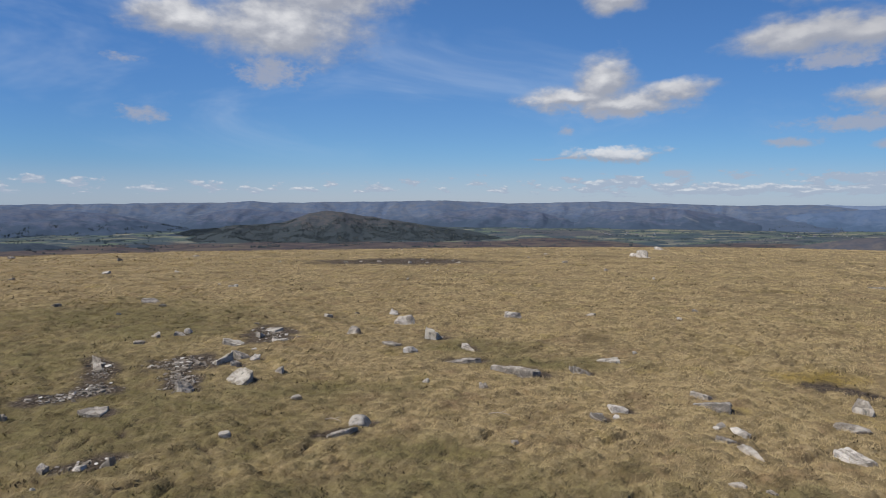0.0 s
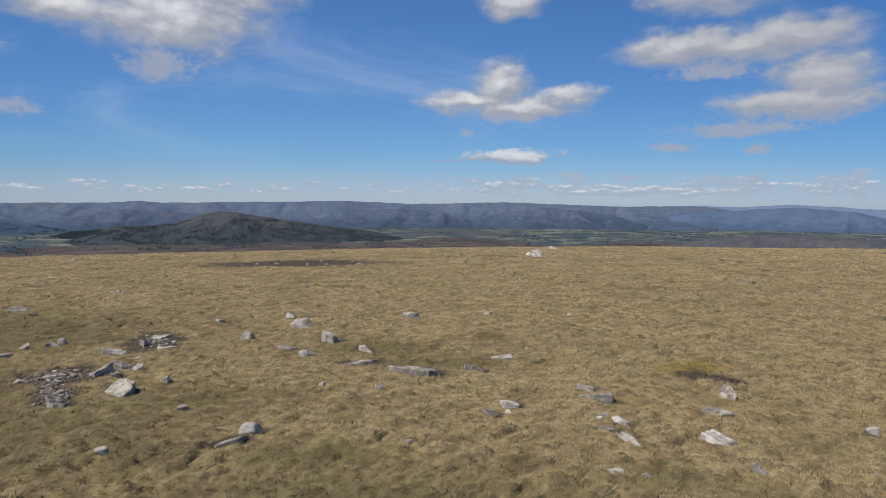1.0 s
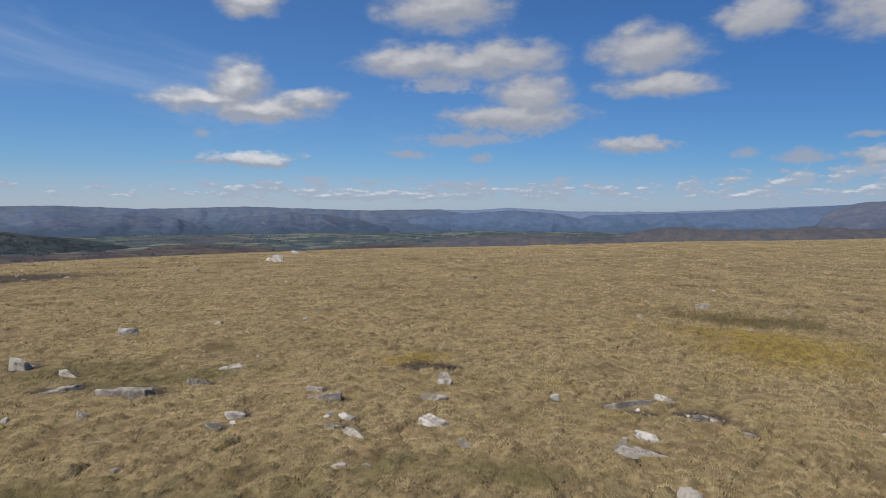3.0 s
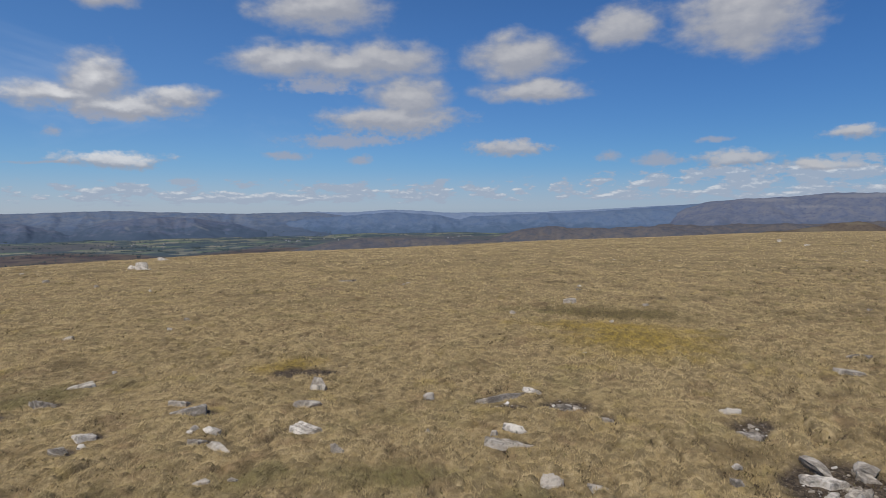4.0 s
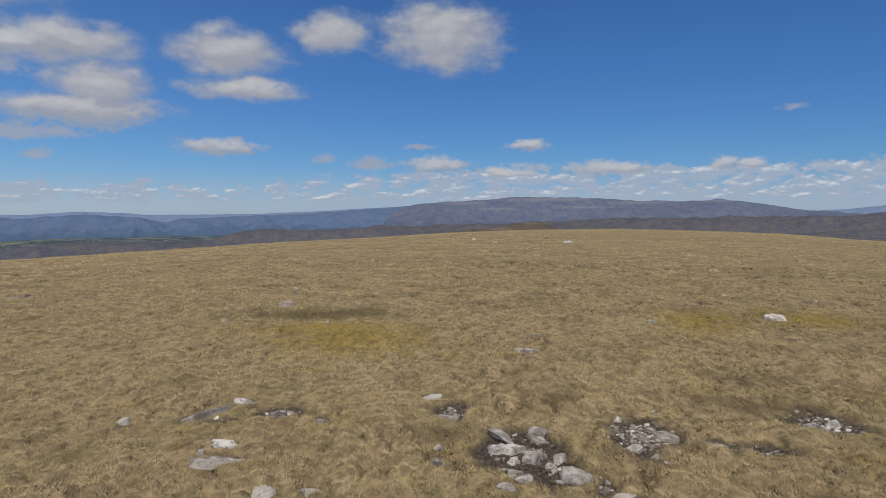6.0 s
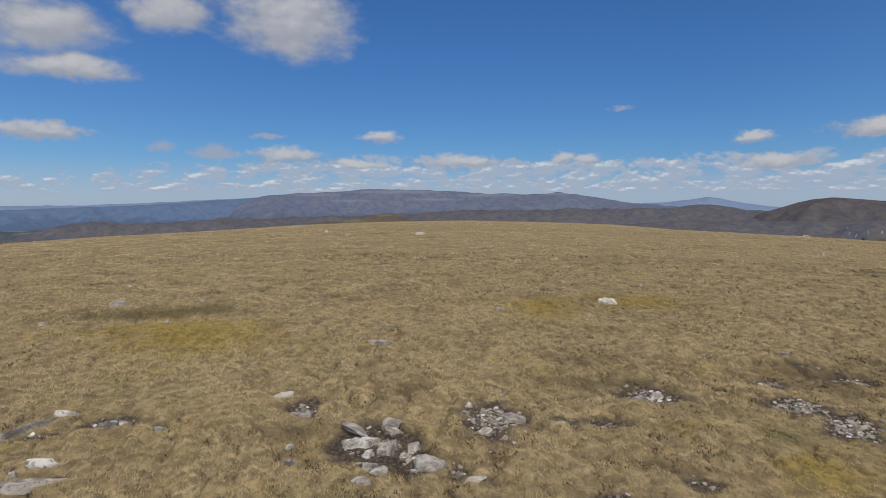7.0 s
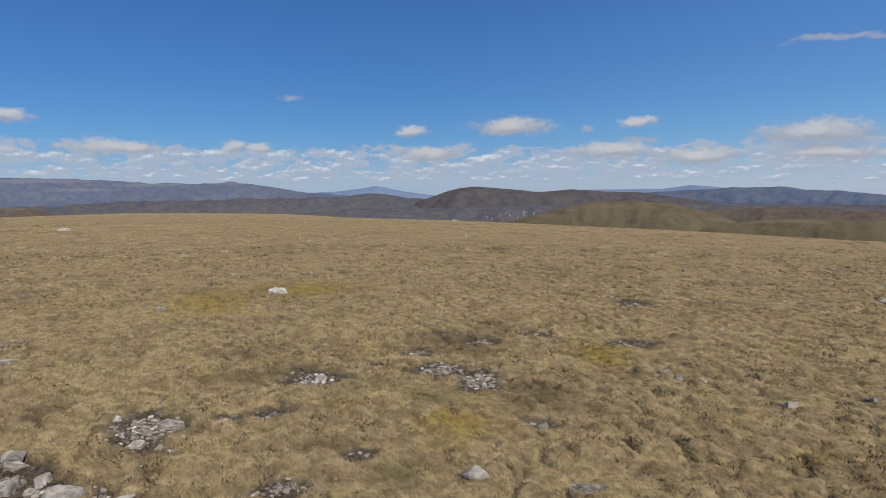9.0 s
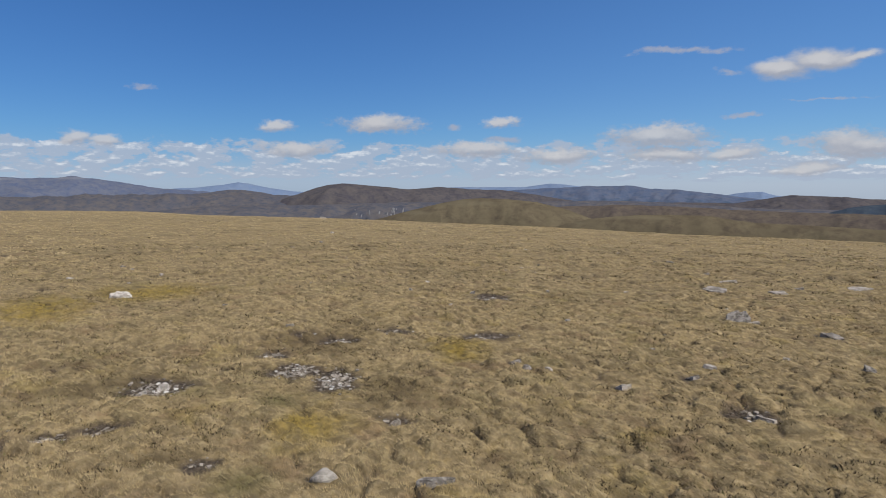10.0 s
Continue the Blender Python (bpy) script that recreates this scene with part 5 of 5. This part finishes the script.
STONE_LABEL = {
    "boulder": ("rounded smooth grey boulder sunk in the turf", "low rounded grey boulder sunk in the turf"),
    "grey": ("weathered grey schist stone set in the moor grass", "flat grey schist slab lying level with the turf"),
    "white": ("pale quartz stone lying in the grass", "flat whitish quartz slab in the turf"),
    "dark": ("dark grey stone half sunk in the grass", "dark flat slab sunk in peat and grass"),
    "pale": ("rounded buff stone lying in the grass", "flat buff-coloured slab in the turf"),
}


def place_stone(n, x, y, w, d, h, turn, kind_of):
    """One stone, bedded in the turf."""
    flat = h < 0.48 * min(w, d) and kind_of != "boulder"
    h *= 0.8 if flat else 0.95 if kind_of == "boulder" else 0.75 if w < 0.16 else 1.0
    me = slab_mesh(n * 3 + 5) if flat else rock_mesh(n * 3 + 5, n % 4 != 0, kind_of in ("boulder", "pale"))
    me.materials.append(M_STONE[kind_of])
    sunk = 0.6 if flat else 0.42
    tall = h / (1 - sunk)
    for v in me.vertices:
        v.co = (v.co.x * w * (0.95 if flat else 1.05), v.co.y * d * (0.95 if flat else 1.05), (v.co.z - sunk) * tall)
    ob = tagged(new("stone", me), STONE_LABEL[kind_of][1 if flat else 0], "stone", "scattered stones")
    c, s = math.cos(radians(turn)), math.sin(radians(turn))
    at = [(x + c * u * w - s * v * d, y + s * u * w + c * v * d) for u, v in ((0, 0), (0.4, 0), (-0.4, 0), (0, 0.4), (0, -0.4))]
    z = height(np.array([p[0] for p in at]), np.array([p[1] for p in at]))
    lean_x, lean_y = math.degrees(math.atan2(z[3] - z[4], 0.8 * d)), math.degrees(math.atan2(z[2] - z[1], 0.8 * w))
    ob.matrix_world = pose(x, y, float(z.mean()) + 0.002, max(-9, min(9, lean_x)), max(-9, min(9, lean_y)), turn)
    return ob


for n, spec in enumerate(STONES):
    place_stone(n, *spec)



def crag(az, r, el, w, h, seed):
    """A pale rock face standing out of the gorge side."""
    me = rock_mesh(seed, True)
    me.materials.append(M_CRAG)
    for v in me.vertices:
        v.co = (v.co.x * w, v.co.y * w * 0.8, v.co.z * h)
    a = radians(az)
    ob = tagged(new("crag", me), "pale grey rock buttress on the gorge side", "crag", "crags")
    ob.matrix_world = pose(r * math.sin(a), r * math.cos(a), 1.62 + r * math.tan(radians(el)) - h * 0.8, -32, (seed * 37 % 41) - 20, -az)


M_CRAG = make_hill("crag_rock", ((0.2, 0.195, 0.19), (0.26, 0.25, 0.24), (0.15, 0.145, 0.145), (0.11, 0.105, 0.105), (0.32, 0.31, 0.3)), 40.0, 0.6)
pick_c = random.Random(8)
for k_c in range(18):
    crag(pick_c.choice((114.2, 116.4, 117.3)) + pick_c.gauss(0, 0.45), 1432 + pick_c.uniform(-12, 14), pick_c.uniform(-2.75, -2.1), pick_c.uniform(2, 4.5), pick_c.uniform(5, 12), 400 + k_c)

# ---- loose chips in the worn places ----
CHIP = []
for seed in range(8):
    rnd = random.Random(seed + 90)
    corners = np.array([[sx_ * rnd.uniform(0.3, 0.6), sy_ * rnd.uniform(0.25, 0.6), sz_ * rnd.uniform(0.12, 0.3)] for sx_ in (-1, 1) for sy_ in (-1, 1) for sz_ in (-1, 1)])
    CHIP.append((corners, np.array([[0, 1, 3, 2], [4, 6, 7, 5], [0, 4, 5, 1], [2, 3, 7, 6], [0, 2, 6, 4], [1, 5, 7, 3]])))


def chips(patch):
    x0, y0, a, b, turn, much = patch
    r = np.random.default_rng(int(abs(x0 * 131 + y0 * 57)))
    count = int(min(1000, 480 * much * math.pi * a * b / 0.25 + 4))
    verts, faces, base = [], [], 0
    uv = r.normal(0, 0.36, (count, 2)) * (a, b)
    px, py = x0 + uv[:, 0] * math.cos(turn) - uv[:, 1] * math.sin(turn), y0 + uv[:, 0] * math.sin(turn) + uv[:, 1] * math.cos(turn)
    pz = height(px, py)
    for i in range(count):
        s = 0.007 + 0.032 * r.random() ** 2.5
        cv, cf = CHIP[r.integers(8)]
        q = Euler(r.uniform(-0.4, 0.4, 3) + np.array([0, 0, r.uniform(0, 6.3)])).to_matrix()
        verts.append((cv * (s * r.uniform(0.7, 1.6), s, s)) @ np.array(q).T + (px[i], py[i], pz[i] + s * 0.03))
        faces.append(cf + base)
        base += len(cv)
    me = mesh_from("rubble", np.concatenate(verts), np.concatenate(faces), M_CHIPS, False)
    return tagged(new("rubble", me), "pale broken stone chips on bare dark peat", "rubble", "rubble patches", "stuff")


def make_chips():
    m, t, b = material("stone_chips", 0.85)
    rnd = t.nodes.new("ShaderNodeNewGeometry").outputs["Random Per Island"]
    c = mix_colour(t, rnd, (0.13, 0.107, 0.082), (0.36, 0.31, 0.245))
    c = mix_colour(t, smooth(t, math_node(t, "FRACT", math_node(t, "MULTIPLY", rnd, 7.3)), 0.84, 0.92), c, (0.58, 0.54, 0.48))
    c = mix_colour(t, smooth(t, noise_node(t, position(t), 60, 4, 0.6), 0.5, 0.7, 0.0, 0.5), c, (0.15, 0.14, 0.13))
    wire(t, b.inputs["Base Color"], c)
    return m


M_CHIPS = make_chips()
for place in BARE_AND_SHADE:
    if place[5] > 0.05:
        chips(place)

# ---- grass ----


def grass(near, far, per_m2, count, spread, length, width, seed, az0=-48, az1=172):
    """Tussocks of grass between two distances: each a clump of blades laid over by the wind."""
    r = np.random.default_rng(seed)
    n = int(math.radians(az1 - az0) / 2 * (far ** 2 - near ** 2) * per_m2)
    rad = np.sqrt(r.uniform(near ** 2, far ** 2, n))
    az = np.radians(r.uniform(az0, az1, n))
    cx, cy = rad * np.sin(az), rad * np.cos(az)
    inside, lee, own = cushions(cx, cy, 0.3, 0.19)
    keep = (np.maximum(patch_mask(cx, cy, BARE_AND_SHADE), shade_nicks(cx, cy)) < r.uniform(0.15, 0.8, n)) & (r.random(n) < 0.08 + 1.05 * inside ** 0.6 + 0.25 * waves(cx / 0.8, cy / 0.8, 9))
    cx, cy, own = cx[keep], cy[keep], own[keep]
    n = len(cx)
    size = r.uniform(0.6, 1.35, n)
    tone = 0.2 + 0.15 * waves(cx / 1.7, cy / 1.7, 14) + 0.42 * own + 0.42 * cushions(cx, cy, 0.12, 0.07, 3)[2] + r.normal(0, 0.1, n) - 0.4 * patch_mask(cx, cy, HEATH_AND_SHADE, 0.9)
    heading = COMB + 1.5 * waves(cx / 1.3, cy / 1.3, 11) + r.normal(0, 0.35, n)
    k = np.repeat(np.arange(n), count)
    off = r.normal(0, 1, (len(k), 2)) * (spread * size[k])[:, None]
    x, y = cx[k] + off[:, 0], cy[k] + off[:, 1]
    ok = patch_mask(x, y, CLEAR, 0.3, 0.5) < 0.6
    k, off, x, y = k[ok], off[ok], x[ok], y[ok]
    m = len(k)
    dx = np.sin(heading[k]) + 0.25 * off[:, 0] / spread + r.normal(0, 0.28, m)
    dy = np.cos(heading[k]) + 0.25 * off[:, 1] / spread + r.normal(0, 0.28, m)
    dn = np.hypot(dx, dy) + 1e-6
    dx, dy = dx / dn, dy / dn
    rise = np.clip(0.13 + r.normal(0, 0.24, m), -0.3, 0.9)
    ln = length * size[k] * r.uniform(0.6, 1.3, m)
    z = ground_z(x, y) + r.uniform(0, 0.25, m) * length
    tip = np.stack([x + ln * np.cos(rise) * dx, y + ln * np.cos(rise) * dy, z + ln * np.sin(rise)], 1)
    base = np.stack([x, y, z - 0.015], 1)
    spin = np.arctan2(dx, dy) + np.pi / 2 + r.normal(0, 0.45, m)
    side = np.stack([np.sin(spin), np.cos(spin), r.normal(0, 0.25, m)], 1) * (width * r.uniform(0.6, 1.3, m))[:, None] / 2
    verts = np.stack([base - side, base + side, tip], 1).reshape(-1, 3)
    me = mesh_from("grass", verts, np.arange(3 * m).reshape(-1, 3), M_BLADES, False)
    for name, values in (("bare", patch_mask(cx, cy, BARE_AND_SHADE)), ("tone", tone), ("moss", patch_mask(cx, cy, MOSSY, 0.9)), ("green", patch_mask(cx, cy, GREENS, 0.9))):
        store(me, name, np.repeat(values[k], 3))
    return tagged(new("grass", me), "bleached straw-coloured moor grass laid over by the wind", "grass", kind="stuff")


grass(2.6, 6.2, 700, 22, 0.024, 0.036, 0.0036, 21)
grass(6.2, 11.0, 240, 16, 0.036, 0.05, 0.006, 24)
grass(11.0, 22.0, 60, 11, 0.06, 0.07, 0.012, 22)
grass(22.0, 60.0, 5.0, 11, 0.15, 0.09, 0.045, 23)
grass(60.0, 170.0, 0.45, 8, 0.4, 0.18, 0.1, 25, 40, 135)
grass(0.15, 2.6, 300, 16, 0.035, 0.045, 0.005, 26, -48, 312)
grass(2.6, 9.0, 40, 12, 0.06, 0.06, 0.011, 27, 172, 312)
grass(9.0, 30.0, 6, 10, 0.11, 0.1, 0.02, 28, 172, 312)


# ---- low heather sprigs between the tussocks, also standing for shade there ----
def make_heather():
    m, t, b = material("heather_sprigs_and_shade", 0.9)
    rnd = t.nodes.new("ShaderNodeNewGeometry").outputs["Random Per Island"]
    c = mix_colour(t, rnd, (0.034, 0.026, 0.018), (0.11, 0.078, 0.046))
    c = mix_colour(t, smooth(t, math_node(t, "FRACT", math_node(t, "MULTIPLY", rnd, 9.1)), 0.75, 0.85), c, (0.16, 0.14, 0.06))
    wire(t, b.inputs["Base Color"], c)
    return m


def heather(near, far, count, sprigs, seed, az0, az1):
    """Dark low sprigs of heather in short rows, lying in the gaps and doubling as the shade in them."""
    r = np.random.default_rng(seed)
    rad, az = near * (far / near) ** r.random(count), np.radians(r.uniform(az0, az1, count))
    cx, cy = rad * np.sin(az), rad * np.cos(az)
    ok = (cushions(cx, cy, 0.3, 0.19)[0] < 0.45) & (waves(cx / 2.3, cy / 2.3, 33) + 0.5 * waves(cx / 0.8, cy / 0.8, 34) > -0.3) & (patch_mask(cx, cy, PLACED, 0.3, 0.2) < 0.3)
    cx, cy, rad = cx[ok], cy[ok], rad[ok]
    k = np.repeat(np.arange(len(cx)), sprigs)
    m = len(k)
    size = (r.uniform(0.5, 1.4, len(cx)) * (0.034 + 0.003 * rad))[k]
    turn = (COMB + r.normal(0, 0.5, len(cx)))[k]
    u, v = r.normal(0, 1.3, m) * size, r.normal(0, 0.26, m) * size
    x, y = cx[k] + u * np.sin(turn) + v * np.cos(turn), cy[k] + u * np.cos(turn) - v * np.sin(turn)
    tall = size * r.uniform(0.1, 0.4, m)
    z = ground_z(x, y)
    lean = r.normal(0, 0.3, (m, 2)) * size[:, None]
    w = np.radians(r.uniform(0, 360, m))
    side = np.stack([np.sin(w), np.cos(w), 0 * w], 1) * (size * r.uniform(0.07, 0.15, m))[:, None]
    base, tip = np.stack([x, y, z - 0.01], 1), np.stack([x + lean[:, 0], y + lean[:, 1], z + tall], 1)
    me = mesh_from("heather", np.stack([base - side, base + side, tip], 1).reshape(-1, 3), np.arange(3 * m).reshape(-1, 3), M_HEATHER, False)
    return tagged(new("heather", me), "dark brown low heather sprigs, also standing for shade, among the pale grass", "heather", kind="stuff")


M_HEATHER = make_heather()
heather(2.8, 9.0, 1900, 24, 71, -44, 70)
heather(2.8, 9.0, 7000, 24, 72, 70, 170)
heather(9.0, 26.0, 5200, 14, 73, -42, 70)
heather(9.0, 26.0, 11000, 14, 74, 70, 164)
heather(26.0, 70.0, 5000, 8, 75, -38, 158)

def rushes(x0, y0, a, b, turn, count, seed):
    """A dense patch of dark olive rushes round a wet hollow."""
    r = np.random.default_rng(seed)
    u, v = r.normal(0, 0.42, count) * a, r.normal(0, 0.4, count) * b
    c, sn = math.cos(radians(turn)), math.sin(radians(turn))
    x, y = x0 + u * c - v * sn, y0 + u * sn + v * c
    base = np.stack([x, y, ground_z(x, y) - 0.01], 1)
    tip = base + np.stack([r.normal(0.02, 0.03, count), r.normal(0.02, 0.03, count), r.uniform(0.015, 0.05, count)], 1)
    w = r.uniform(0, 6.3, count)
    side = np.stack([np.sin(w), np.cos(w), 0 * w], 1) * r.uniform(0.005, 0.011, count)[:, None]
    me = mesh_from("rushes", np.stack([base - side, base + side, tip], 1).reshape(-1, 3), np.arange(3 * count).reshape(-1, 3), M_RUSH, False)
    return tagged(new("rushes", me), "dark olive-green rushes in a wet hollow", "rushes", kind="stuff")


M_RUSH, tr_, br_ = material("rush_stems", 0.8)
wire(tr_, br_.inputs["Base Color"], mix_colour(tr_, tr_.nodes.new("ShaderNodeNewGeometry").outputs["Random Per Island"], (0.065, 0.054, 0.028), (0.24, 0.18, 0.085)))
rushes(9.5, 5.85, 1.5, 0.95, -57, 5200, 81)

# ---- dead heather stems lying on the grass ----
M_TWIG, tt, bt = material("bleached_heather_stem", 0.8)
wire(tt, bt.inputs["Base Color"], mix_colour(tt, noise_node(tt, position(tt), 60, 4), (0.22, 0.17, 0.12), (0.5, 0.43, 0.34)))


def twig(x, y, length, turn, thick, label):
    """A bent, tapering stem with one side shoot."""
    bm = bmesh.new()

    def stem(start, along, l, r0, bend):
        rings = []
        for k in range(7):
            f = k / 6
            c = start + along * (l * f) + Vector((-along.y, along.x, 0)) * (bend * math.sin(3.0 * f) + 0.008 * math.sin(9 * f)) + Vector((0, 0, 0.018 * math.sin(2.6 * f)))
            rad = r0 * (1 - 0.75 * f)
            side = Vector((-along.y, along.x, 0))
            rings.append([bm.verts.new(c + side * (rad * math.cos(a)) + Vector((0, 0, rad * math.sin(a)))) for a in (0.3, 1.6, 2.8, 4.1, 5.3)])
        for a, b in zip(rings, rings[1:]):
            for i in range(5):
                bm.faces.new((a[i], a[(i + 1) % 5], b[(i + 1) % 5], b[i]))
        bm.faces.new(rings[0][::-1])
        bm.faces.new(rings[-1])
    stem(Vector((-length / 2, 0, 0)), Vector((1, 0, 0)), length, thick, 0.025)
    stem(Vector((0, 0.02, 0.01)), Vector((0.8, 0.6, 0)), length * 0.35, thick * 0.6, 0.01)
    me = bpy.data.meshes.new("twig")
    bm.to_mesh(me)
    bm.free()
    me.materials.append(M_TWIG)
    ob = tagged(new("twig", me), label, "twig")
    ob.matrix_world = pose(x, y, height_at(x, y) + 0.012, 0, 0, turn)


twig(-0.8, 4.48, 0.16, -40, 0.006, "bleached dead heather stem lying beside a boulder")
twig(0.42, 4.55, 0.18, -30, 0.005, "thin dead heather stem lying on the grass")
